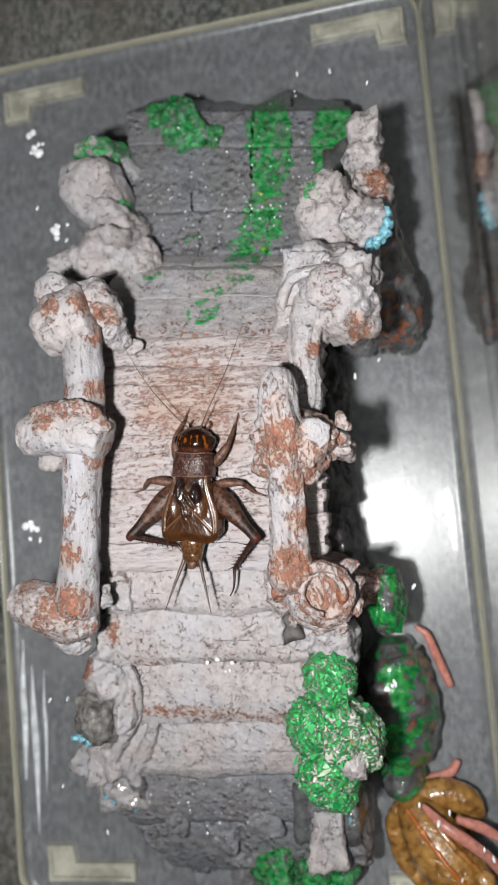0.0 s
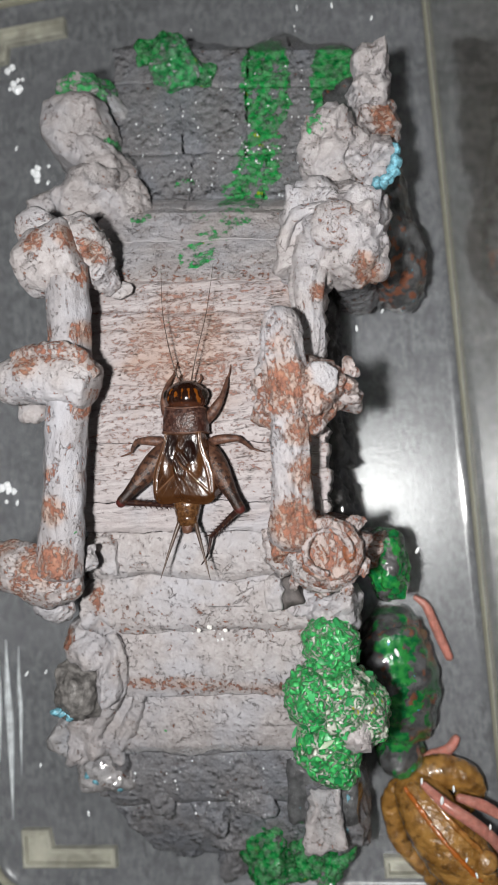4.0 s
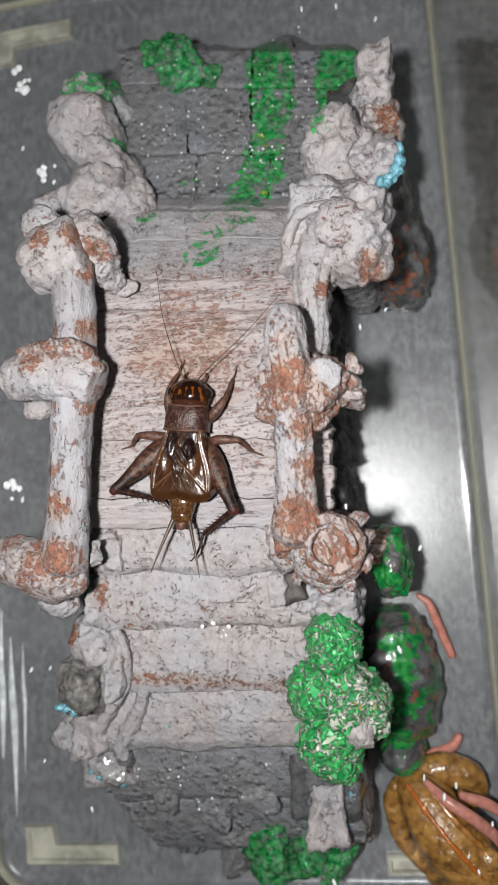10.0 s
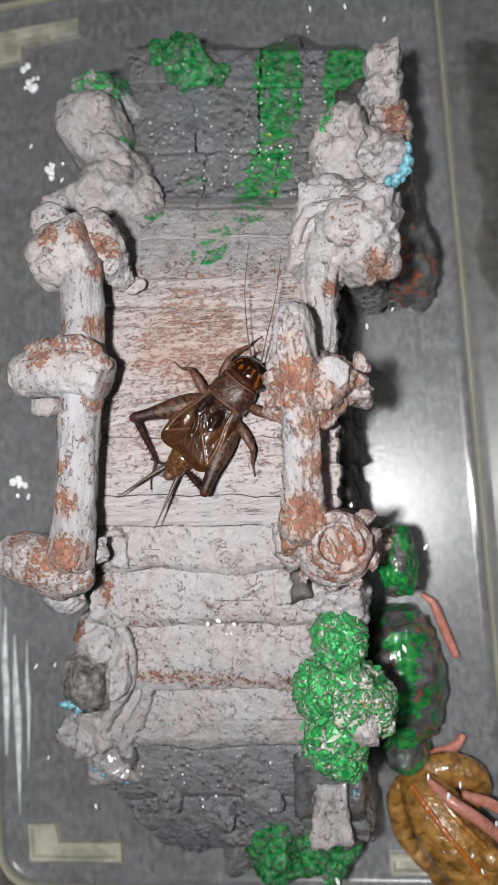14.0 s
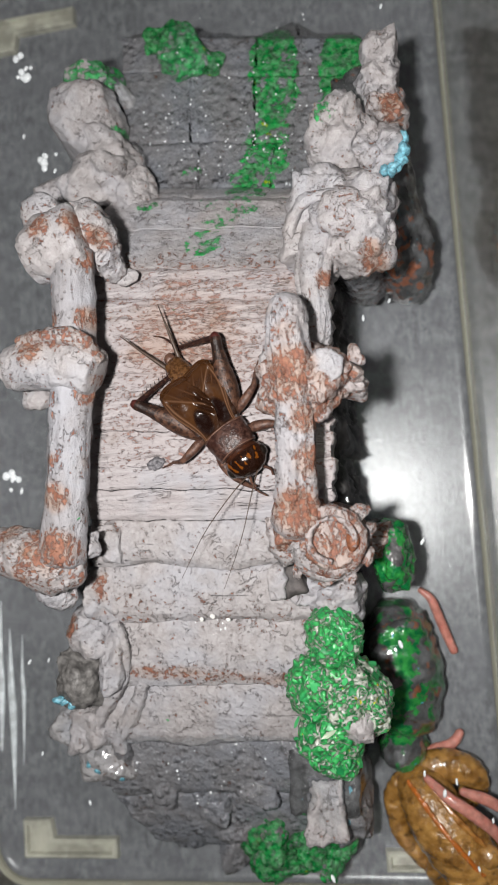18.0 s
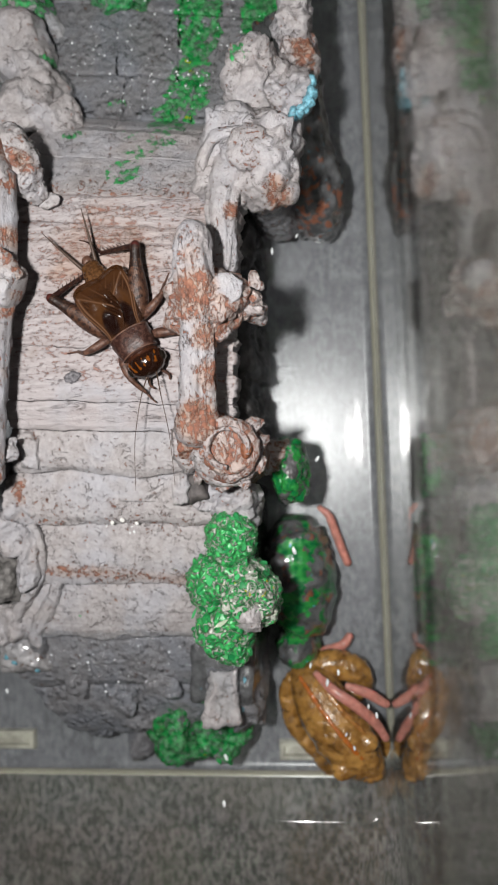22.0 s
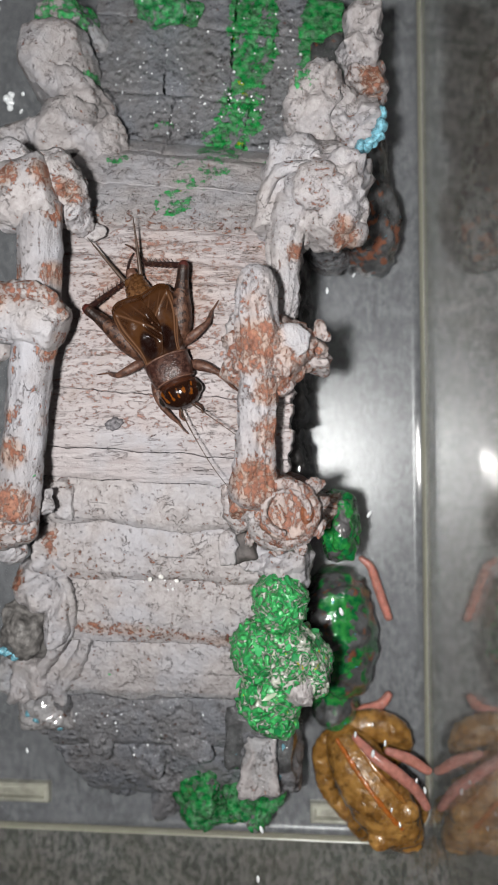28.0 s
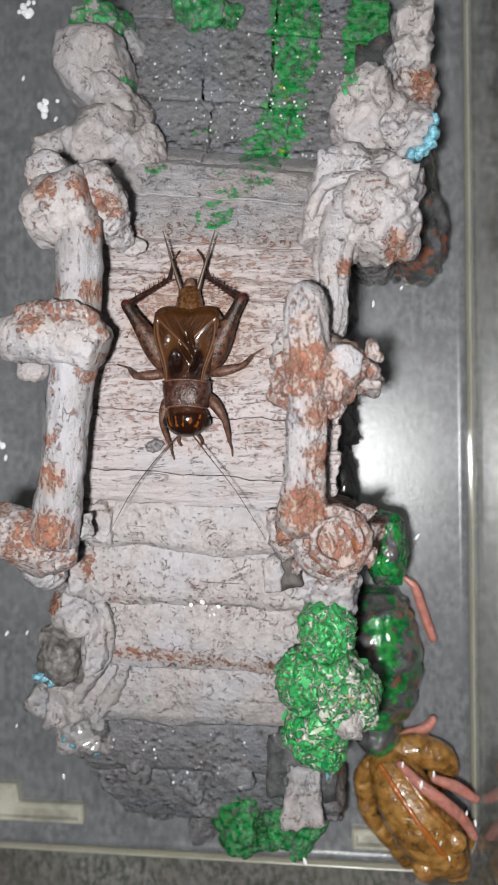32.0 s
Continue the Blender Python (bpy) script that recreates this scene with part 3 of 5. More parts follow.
def side_rail_left(b):
    # upright posts down to the deck
    for p in ((-18.2, 36.3, 40.0), (-19.7, 13.0, 40.0), (-24.1, -17.3, 38.0)):
        log("rail_post", b, [(p[0] + 1, p[1], 14, 4.5), (p[0], p[1], 34, 3.6), (p[0], p[1], 54, 3.2)], rust=0.2, seed=p[1])
    log("rail_log", b, [(-12.5, 28.5, 55.5, 3.31), (-12.8, 18.5, 55.5, 3.24), (-13.3, 9.9, 56.0, 3.30), (-14.6, -0.1, 55.5, 3.16), (-16.0, -9.2, 54.5, 3.26), (-17.9, -17.6, 53.0, 3.71)], "grey driftwood rail with rust-brown edges",
        spots=[(-16.6, -8.4, 3.2, 0.62), (-17.2, -15.8, 4.0, 0.62), (-10.4, 6.1, 2.0, 0.55), (-10.8, -3.8, 1.6, 0.5), (-9.8, 17.9, 2.4, 0.6), (-15.1, 18.0, 1.6, 0.55), (-9.6, 26.9, 2.0, 0.6), (-16.5, -2.6, 1.4, 0.5)], rust=0.12, seed=1.3, mat=RESIN_RAIL)
    log("log_stub", b, [(-19.1, 29.3, 54.0, 4.48), (-15.1, 30.1, 55.0, 5.39), (-11.0, 31.0, 55.0, 5.23)], "sawn log end, pale face", spots=[(-16.0, 31.8, 2.6, 0.6), (-10.2, 32.3, 3.0, 0.62), (-7.8, 27.5, 2.4, 0.6)], rust=0.15, seed=2.1, caps=0.15)
    log("bark_collar", b, [(-13.0, 35.0, 52.5, 4.2), (-10.6, 32.0, 52.5, 4.1), (-9.3, 28.8, 51.0, 2.9), (-8.0, 26.4, 48.0, 1.2)], spots=[(-8.4, 30.6, 2.4, 0.62)], rust=0.2, seed=2.9, rough=1.0, size=2.0)
    lump("bark_flake", b, (-6.7, 26.3, 47.0), (1.9, 1.3, 0.8), seed=3.3, rough=0.5, level=4)
    log("log_stub", b, [(-23.3, 11.9, 55.0, 3.33), (-17.7, 11.8, 56.5, 4.07), (-12.6, 11.0, 57.0, 4.21), (-9.2, 9.4, 57.0, 3.43)], "cut branch stub across the rail", spots=[(-17.8, 13.9, 3.4, 0.62), (-13.8, 15.0, 3.0, 0.6), (-8.4, 7.9, 1.5, 0.62)], rust=0.16, seed=4.2, caps=0.15)
    log("bark_collar", b, [(-20.3, 14.9, 57.0, 1.56), (-14.2, 15.2, 60.0, 1.21), (-10.0, 13.9, 60.0, 1.21), (-8.3, 11.2, 58.0, 1.08)], rust=0.42, seed=5.0, rough=0.7, around=20, count=40)
    lump("bark_flake", b, (-22.3, 8.6, 49.0), (2.6, 2.2, 2.0), seed=5.6, rough=0.5, level=4)
    log("log_stub", b, [(-29.1, -15.9, 50.0, 3.47), (-23.6, -16.9, 52.0, 4.23), (-19.3, -18.9, 52.0, 4.06), (-15.4, -18.3, 51.0, 2.79)], "rust-painted log end at the rail's foot", spots=[(-19.9, -16.5, 5.0, 0.6), (-23.3, -19.7, 3.0, 0.55), (-26.2, -12.8, 2.5, 0.6)], rust=0.3, seed=6.1, caps=0.2, rough=0.8)
    log("log_stub", b, [(-22.9, -21.7, 47.0, 3.05), (-21.2, -23.7, 46.0, 2.56), (-19.5, -23.4, 45.0, 1.55)], rust=0.14, seed=6.9, rough=0.6)
    lump("bark_flake", b, (-14.2, -15.9, 50.0), (1.5, 2.2, 1.4), seed=7.3, rough=0.6, level=4)


def side_rail_right(b):
    for p in ((18.3, 9.3, 40.0), (20.8, -18.1, 36.0), (28.3, 30.8, 38.0)):
        log("rail_post", b, [(p[0] + 1, p[1], 10, 5.0), (p[0], p[1], 32, 4.0), (p[0], p[1], 52, 3.6)], rust=0.25, seed=p[1])
    log("rail_log", b, [(19.9, 15.9, 58.0, 2.45), (19.8, 11.8, 58.5, 2.90), (20.0, 6.3, 58.0, 3.10), (19.9, -1.4, 56.5, 2.70), (19.4, -8.5, 55.5, 2.70), (18.9, -14.0, 54.0, 3.60)], "pale driftwood rail streaked with rust-brown",
        spots=[(20.0, 6.2, 5.0, 0.66), (21.6, 0.0, 2.8, 0.58), (21.9, -6.0, 3.2, 0.60), (19.5, -13.0, 4.6, 0.68), (20.0, 12.0, 2.4, 0.48)], rust=0.20, seed=11.0, caps=0.8, grooves=0.6, mat=RESIN_RUSTY)
    lump("knot", b, (21.3, 6.3, 54.5), (6.4, 5.2, 5.4), "rust-brown knot on the rail", rust=0.42, seed=11.5, mat=RESIN_RUSTY, rough=0.3, size=3.0)
    log("bark_collar", b, [(15.3, 3.3, 54.0, 1.76), (19.1, 2.2, 57.0, 2.03), (22.6, 2.4, 56.0, 2.04), (24.8, 3.3, 53.0, 1.77)], rust=0.46, seed=11.9, mat=RESIN_RUSTY, rough=0.9, around=22, count=40)
    log("log_stub", b, [(23.0, 6.8, 53.0, 3.22), (24.1, 6.9, 56.0, 2.91), (25.1, 6.8, 59.6, 2.44)], "sawn branch end with a white face", spots=[(22.2, 7.3, 2.4, 0.6), (23.2, 3.8, 3.0, 0.6)], rust=0.16, seed=12.3, caps=0.04, rough=0.35, grooves=0.2)
    log("twig_stub", b, [(24.8, 4.7, 52.0, 1.95), (27.4, 5.5, 53.0, 1.77), (29.1, 6.7, 54.0, 1.04)], rust=0.42, seed=13.0, mat=RESIN_RUSTY, rough=0.9)
    lump("bark_flake", b, (27.9, 4.8, 49.0), (2.4, 2.0, 2.2), rust=0.3, seed=13.4, rough=0.6, level=4)
    # foot of the rail: upright log end seen from above
    lump("knot", b, (18.7, -14.5, 50.0), (4.6, 4.6, 4.0), "rust-brown swelling at the rail's foot", rust=0.55, seed=13.8, mat=RESIN_RUSTY, rough=0.25, size=3.0)
    log("log_stub", b, [(21.8, -18.1, 34.0, 6.16), (22.8, -17.6, 46.0, 5.12), (23.7, -17.2, 54.5, 3.98)], "upright log end with swirled rust paint", rust=0.46, seed=14.0, mat=RESIN_RUSTY, caps=0.03, rough=0.7, spots=[(19.6, -14.1, 4.0, 0.66)])
    log("bark_collar", b, [(19.6, -18.5, 53.0, 0.73), (20.0, -15.3, 54.0, 0.80), (22.5, -13.2, 55.0, 0.79), (26.0, -13.9, 55.0, 0.87), (27.6, -17.0, 54.0, 0.96), (26.2, -20.3, 53.0, 0.97), (23.0, -21.6, 52.0, 1.14), (20.2, -20.5, 52.0, 0.98)], "ragged ring of bark round the log end", rust=0.40, seed=14.4, mat=RESIN_RUSTY, rough=0.7, around=18, count=70)
    for rad, thick, z, tone in ((3.2, 0.5, 55.9, 0.34),):
        ring = [(23.7 + rad * math.cos(radians(q)), -17.2 + rad * 0.95 * math.sin(radians(q)), z, thick * (0.8 + 0.3 * math.sin(radians(q * 2.3)))) for q in range(-20, 300, 32)]
        log("bark_ring", b, ring, rust=tone, seed=14.2 + rad, mat=RESIN_RUSTY, rough=0.5, around=14, count=60)
    part("knot_hole", rock_mesh("knot_hole", (26.6, -17.4, 55.4), (0.9, 1.5, 0.8), (0, 0, -8), 0.15, 1.5, 14.6, 0.1, 4), plain("bare_brown_resin", (0.21, 0.075, 0.035), 0.55, 0.7, 0.4, 0.15), b, "smooth brown knot hole in the log end")
    for k, (x, y, z) in enumerate(((27.6, -13.4, 52.0), (28.4, -16.4, 51.0), (28.0, -20.0, 50.5), (25.2, -22.8, 50.0), (21.8, -23.2, 49.5), (17.8, -21.6, 49.0), (29.0, 8.6, 54.5), (28.6, 4.2, 54.0), (23.8, 0.4, 55.5), (16.6, 3.2, 57.0))):
        lump("bark_flake", b, (x, y, z), (1.5, 1.1, 0.7), turn=(12 * k, 20, 50 * k), seed=140.0 + k, rough=0.7, size=1.6, level=4, rust=0.34, mat=RESIN_RUSTY)
    log("bark_collar", b, [(18.9, -17.4, 50.0, 2.48), (20.6, -21.2, 50.0, 1.98), (25.2, -21.0, 50.0, 1.82), (27.3, -16.7, 50.0, 1.49)], rust=0.28, seed=14.8, rough=0.9, around=22, count=44)
    log("bark_collar", b, [(14.0, -13.8, 47.0, 1.18), (15.2, -17.3, 48.0, 2.01), (17.2, -19.5, 48.0, 2.18)], rust=0.3, seed=15.5, rough=0.9, around=20, count=30)
    lump("rail_foot", b, (13.7, -23.6, 42.0), (1.6, 3.4, 4), seed=15.9, rust=0.05, level=4, blocky=0.7)
    # solid lump, its dark colour stands in for a hollow's shade
    part("rail_foot", rock_mesh("rail_foot", (15.8, -24.0, 41.0), (2.2, 2.8, 3), (0, 0, 10), 0.15, 3.0, 16.4, 0.1, 4, tint_by(0.0), 0.6, 6), HOLLOW_SHADE, b, "dark lump painted as the shaded hollow under the rail's foot")
    # jagged deck edge behind the rail
    for k, (x, y) in enumerate(((22.4, -2.3), (22.4, -6.7), (21.9, -11.0), (23.5, 15.2))):
        lump("bark_flake", b, (x, y, 43.5), (0.9, 3.2, 2.0), seed=16 + k, rough=0.7, level=4)
    # top of the rail
    log("rail_log", b, [(22.5, 12.3, 46.0, 2.22), (23.1, 17.9, 48.0, 2.35), (23.1, 23.1, 48.0, 2.85), (24.4, 28.8, 46.0, 3.75), (25.5, 35.2, 40.0, 3.57)], rust=0.10, seed=17.0, grooves=0.5, spots=[(25.1, 21.4, 1.8, 0.6)])
    lump("burl", b, (30.0, 30.0, 44.0), (7.0, 6.8, 8.5), "broken pale burl on the rail's upper end", seed=18.0, rough=0.26, size=3.6, blocky=0.45, facets=14, fine=0.45, spots=[(32.6, 23.6, 2.8, 0.62), (32.4, 25.2, 1.5, 0.6)])
    lump("burl", b, (24.1, 31.1, 45.0), (5.0, 7.4, 5.2), "flat broken shoulder of the rail", turn=(0, 0, -14), seed=18.7, rough=0.16, size=4.0, blocky=0.75, facets=9, fine=0.35)
    lump("burl", b, (27.5, 35.3, 44.0), (6.0, 4.4, 5.6), seed=18.9, rough=0.2, size=3.0, blocky=0.5, facets=12, fine=0.4)
    log("root", b, [(19.9, 26.7, 46.0, 0.85), (20.3, 30.1, 49.0, 1.00), (22.6, 33.4, 50.0, 0.99), (26.5, 34.3, 50.0, 0.91), (29.8, 34.7, 49.0, 0.83)], seed=19.0, rough=0.5, around=18, count=40)
    log("root", b, [(29.2, 30.8, 51.0, 0.82), (32.5, 31.1, 50.0, 0.99), (34.9, 28.9, 48.0, 1.01), (34.9, 26.1, 46.0, 0.85)], seed=19.6, rough=0.7, around=18, count=40, rust=0.12)


def corner_posts(b):
    # upper right: stacked rough stones
    lump("stone", b, (27.5, 46.8, 38.0), (5.4, 7.2, 7), seed=21.0, rough=0.35, size=3.5, greens=[(26.3, 50.1, 2.0, 0.6)])
    lump("stone", b, (32.2, 44.7, 36.0), (5.8, 6.0, 7), seed=21.7, rough=0.35, size=3.5, rust=0.14, spots=[(31.4, 39.1, 2.2, 0.6)])
    lump("stone", b, (35.8, 61.1, 35.0), (3.3, 4.4, 7), "tall pale stone", seed=22.3, rough=0.3, size=3.0, blocky=0.6)
    lump("stone", b, (35.0, 56.3, 37.0), (3.4, 3.2, 6), seed=22.8, rough=0.3, size=3.0, blocky=0.6)
    lump("stone", b, (36.0, 53.5, 34.0), (3.6, 4.4, 6), seed=23.4, rough=0.35, size=3.0, rust=0.3, spots=[(37.1, 52.1, 2.6, 0.7)])
    lump("stone", b, (35.6, 45.0, 38.0), (3.0, 3.8, 5), seed=24.0, rough=0.2, size=4.0)
    for k, (x, y) in enumerate(((38.3, 44.9), (38.3, 43.3), (37.7, 41.8), (36.7, 40.8), (35.1, 39.9), (36.0, 40.3))):
        part("turquoise_dab", rock_mesh("turquoise_dab", (x, y, 41.0 - 0.2 * k), (0.9, 1.1, 1.4), (0, 0, 40 * k), 0.5, 1.5, 60 + k, 0.2, 3), BLUE, b, "flaked turquoise paint")
    # upper left: rounded post with a mossy cap
    lump("post_stone", b, (-18.6, 61.6, 28.0), (6.6, 7.0, 8.5), "rounded grey post stone", seed=25.0, rough=0.08, size=6.0, wet=0.1, facets=7, blocky=0.3, fine=0.22, greens=[(-12.8, 58.6, 1.5, 0.55)])
    lump("post_cap", b, (-18.7, 71.7, 24.0), (5.4, 3.4, 6), "green-dabbed cap of the post", seed=25.8, rough=0.3, green=0.62, rust=0.0)
    log("post_edge", b, [(-14.2, 70.7, 24.0, 1.20), (-12.5, 67.6, 23.0, 1.61), (-12.1, 66.1, 20.0, 0.82)], seed=26.1, wet=0.25)
    lump("stone", b, (-14.6, 54.0, 27.0), (5.6, 6.4, 9), seed=26.6, rough=0.18, size=3.5)
    lump("stone", b, (-15.6, 47.6, 31.0), (6.8, 5.4, 9), seed=27.1, rough=0.2, size=3.5)
    lump("stone", b, (-10.0, 46.4, 29.5), (4.6, 5.2, 6), seed=27.7, rough=0.18, size=3.0)
    lump("stone", b, (-25.6, 47.8, 26.0), (5.2, 5.0, 8), seed=28.2, rough=0.3, size=3.5, wet=0.2)
    # moss clump lying on the upper end
    lump("moss_clump", b, (-1.3, 75.7, 23.0), (5.2, 5.4, 2.6), "glossy green moss clump with a pale patch", turn=(0, 0, 35), seed=29.0, green=0.72, rough=0.5, size=4.0, greens=(), wet=0.1)
    lump("moss_clump", b, (-4.7, 79.7, 22.0), (4.2, 3.4, 1.8), seed=29.5, green=0.85, rough=0.8, size=3.5, fine=0.2, wet=0.6)
    lump("moss_clump", b, (3.3, 73.2, 22.0), (3.2, 2.4, 1.4), seed=29.9, green=0.85, rough=0.8, size=3.5, fine=0.2, wet=0.6)
    # wet rock at the foot of the right side, rust and turquoise dabs
    me = rock_mesh("wet_rock", (36.0, 37.4, 10.0), (6.4, 12.5, 14), (0, 0, 8), 0.25, 6.0, 31.0, 0.4, 5, tint_by(0.38, 0.0, 0.08), 0.2)
    part("wet_rock", me, WET, b, "wet dark rock with rust and turquoise paint")
    me = rock_mesh("wet_rock", (33.5, 50.3, 10.0), (7.0, 22, 18), (0, 0, 8), 0.25, 6.0, 31.8, 0.4, 5, tint_by(0.30, 0.0, 0.1), 0.3)
    part("wet_rock", me, WET, b)


def lower_rocks(b):
    # left kerb: layered slabs beside the steps
    lump("kerb_stone", b, (-14.3, -15.8, 41.0), (2.6, 4.2, 3.2), seed=41.0, rough=0.25, turn=(0, 0, 12), blocky=0.5)
    lump("kerb_stone", b, (-17.6, -24.4, 36.0), (3.8, 4.8, 5), seed=41.6, rough=0.3, spots=[(-16.1, -23.2, 3.4, 0.56)], rust=0.15)
    lump("kerb_stone", b, (-20.9, -31.4, 33.0), (5.0, 4.4, 6), seed=42.2, rough=0.3, spots=[(-24.6, -30.3, 2.2, 0.7)])
    lump("kerb_stone", b, (-17.4, -36.8, 33.0), (2.6, 6.4, 6), seed=42.8, rough=0.3, turn=(0, 0, -6), blocky=0.5)
    log("kerb_ledge", b, [(-15.5, -29.5, 38.0, 0.91), (-14.7, -34.0, 36.5, 1.01), (-16.1, -39.6, 34.0, 1.12), (-20.7, -44.9, 31.0, 1.33), (-24.2, -49.5, 28.0, 1.56)], seed=43.2, rough=0.6, around=22, count=50)
    log("kerb_ledge", b, [(-12.8, -40.3, 33.0, 1.13), (-15.2, -45.0, 31.0, 1.33), (-19.3, -51.0, 28.0, 1.56), (-20.2, -56.6, 24.0, 1.60)], seed=43.7, rough=0.7, around=22, count=50)
    lump("kerb_stone", b, (-25.1, -49.2, 24.0), (5.4, 5.6, 8), seed=44.2, rough=0.3)
    lump("kerb_stone", b, (-23.1, -55.2, 20.0), (6.0, 4.8, 8), seed=44.8, rough=0.3, wet=0.1)
    lump("kerb_stone", b, (-29.5, -48.8, 20.0), (4.4, 4.6, 9), seed=45.1, rough=0.3, wet=0.15)
    me = rock_mesh("dark_pebble", (-23.8, -39.2, 32.0), (4.4, 5.4, 6), (0, 0, 0), 0.22, 5.0, 45.5, 0.35, 5, tint_by(0.12, 0.0, 0.0), 0.1, 8)
    part("dark_pebble", me, plain("dark_pebble_stone", (0.13, 0.125, 0.12), 0.45, 1.4, 0.5, 0.3), b, "dark wet pebble set in the kerb")
    for k, (x, y) in enumerate(((-26.8, -42.2), (-25.6, -42.6), (-24.4, -43.2), (-25.7, -55.8), (-24.4, -56.9), (-20.8, -58.8))):
        part("turquoise_dab", rock_mesh("turquoise_dab", (x, y, (37.0 if k < 3 else 27.0 - 2.0 * (k > 4))), (0.85, 0.55, 0.6), (0, 0, 20 * k), 0.6, 1.2, 80 + k, 0.2, 3), BLUE, b, "flaked turquoise paint")
    # right side: stone, mossy boulder, column
    lump("stone", b, (22.3, -27.5, 38.0), (4.2, 4.4, 7), "pale stone under the rail's foot", seed=46.0, rough=0.25, size=3.0, rust=0.16)
    lump("stone", b, (17.6, -25.0, 38.0), (3.4, 3.2, 4), seed=46.5, rough=0.35, size=3.0, rust=0.12)
    blobs = []
    for k, (c, r, lab) in enumerate((((21.5, -32.8, 41.0), (4.4, 5.0, 6.0), ""), ((18.7, -40.4, 41.0), (4.8, 5.6, 7.0), ""), ((23.8, -41.8, 41.0), (5.2, 6.6, 8.0), ""), ((20.1, -46.3, 40.0), (6.2, 5.0, 7.0), ""), ((20.7, -51.1, 38.0), (3.8, 3.8, 6.0), ""))):
        me = rock_mesh("mossy_boulder", c, r, (0, 0, 20 * k), 0.22, 3.6, 47 + k, 0.26, 6, tint_by(1.0 if k in (2, 3) else 0.3, 0.56 if k != 2 else 0.42), 0.1)
        part("mossy_boulder", me, MOSS, b, "boulder flaked with bright green paint")
        blobs.append((c, tuple(v * 1.0 for v in r)))
    lump("pale_patch", b, (25.1, -44.9, 46.0), (2.6, 3.0, 3.0), "bare pale resin among the green flakes", seed=51.5, rough=0.3, size=2.5, green=0.12)
    flakes(b, blobs, 150, 3, flake_paint())
    lump("column", b, (16.3, -63.4, 22.0), (4.0, 6.4, 9), "pale fluted column stump", seed=52.0, rough=0.25, size=2.5, blocky=0.7)
    lump("column", b, (19.8, -66.5, 14.0), (3.4, 7.6, 12), "dark outer face of the stump", seed=52.7, rough=0.3, wet=0.7, rust=0.2, blocky=0.5)
    for k, (x, y) in enumerate(((20.5, -61.6), (19.3, -67.0), (18.4, -69.8))):
        part("turquoise_dab", rock_mesh("turquoise_dab", (x, y, 24.5 - 1.5 * k), (0.7, 1.2, 1.2), (0, 0, 0), 0.5, 1.5, 90 + k, 0.2, 3), BLUE, b, "flaked turquoise paint")
    for k, (c, r) in enumerate((((3.0, -74.9, 13.0), (5.2, 5.8, 5)), ((6.5, -78.4, 11.0), (5.6, 4.0, 5)), ((13.3, -76.0, 13.0), (5.6, 4.6, 6)), ((5.1, -69.2, 15.0), (2.2, 3.0, 3)))):
        lump("moss_clump", b, c, r, "wet dark green moss at the bridge's foot", green=0.80, seed=54 + k, rough=0.5, size=4.2, fine=0.14, wet=0.6, spots=[(1.1, -73.3, 2.5, 0.5)])
    # wet side rocks low on the right
    me = rock_mesh("mossy_side_rock", (30.9, -21.6, 26.0), (3.4, 6.4, 9), (0, 0, 4), 0.3, 4.0, 61.0, 0.4, 5, tint_by(0.1, 0.58), 0.2)
    part("mossy_side_rock", me, WET, b, "wet side rock with green paint")
    lump("side_rock", b, (28.6, -18.9, 28.0), (3.0, 4.0, 8), seed=61.7, rust=0.4, rough=0.35)
    me = rock_mesh("shell_rock", (30.2, -44.4, 6.0), (7.6, 13.6, 12.5), (0, 0, 3), 0.09, 7.0, 62.0, 0.08, 5, tint_by(0.32, 0.50), 0.1, 0, 0.8)
    part("shell_rock", me, WET, b, "wet dome of dark rock with green and orange dabs")
    me = rock_mesh("shell_rock", (29.4, -59.0, 5.0), (4.4, 4.8, 9), (0, 0, 0), 0.3, 5.0, 63.0, 0.5, 4, tint_by(0.1, 0.6), 0.1)
    part("shell_rock", me, WET, b)
    me = rock_mesh("arch_wall", (16.5, -46.0, 9.0), (7.5, 25, 20), (0, 0, -2), 0.12, 6.0, 64.0, 0.5, 5, tint_by(0.05, 0.0), 0.8)
    part("arch_wall", me, WET, b, "dark wet side wall under the deck")
    # added lumps, coloured near black as the deck's shade along its right side
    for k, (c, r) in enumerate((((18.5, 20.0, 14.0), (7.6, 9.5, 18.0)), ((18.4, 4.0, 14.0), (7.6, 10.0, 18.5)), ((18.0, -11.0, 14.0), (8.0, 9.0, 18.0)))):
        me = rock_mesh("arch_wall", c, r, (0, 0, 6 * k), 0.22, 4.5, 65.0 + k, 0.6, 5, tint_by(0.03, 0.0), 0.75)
        part("arch_wall", me, UNDER_DECK_SHADE, b)
    for k, (x, y, z, r) in enumerate(((-22.5, -60.0, 17.0, 4.6), (-18.5, -66.5, 13.0, 4.4), (-12.0, -72.5, 9.0, 5.0), (-4.5, -77.5, 6.0, 4.6), (-14.0, -61.5, 20.5, 3.6), (-6.0, -66.0, 18.0, 4.2), (3.0, -62.0, 20.5, 3.8), (-2.0, -71.5, 13.5, 4.0))):
        lump("rubble_stone", b, (x, y, z), (r * 1.25, r * 0.8, r * 0.75), "submerged grey rubble at the steps' foot", turn=(0, 0, 25 * k), seed=67.0 + k, rough=0.3, size=3.6, level=4)


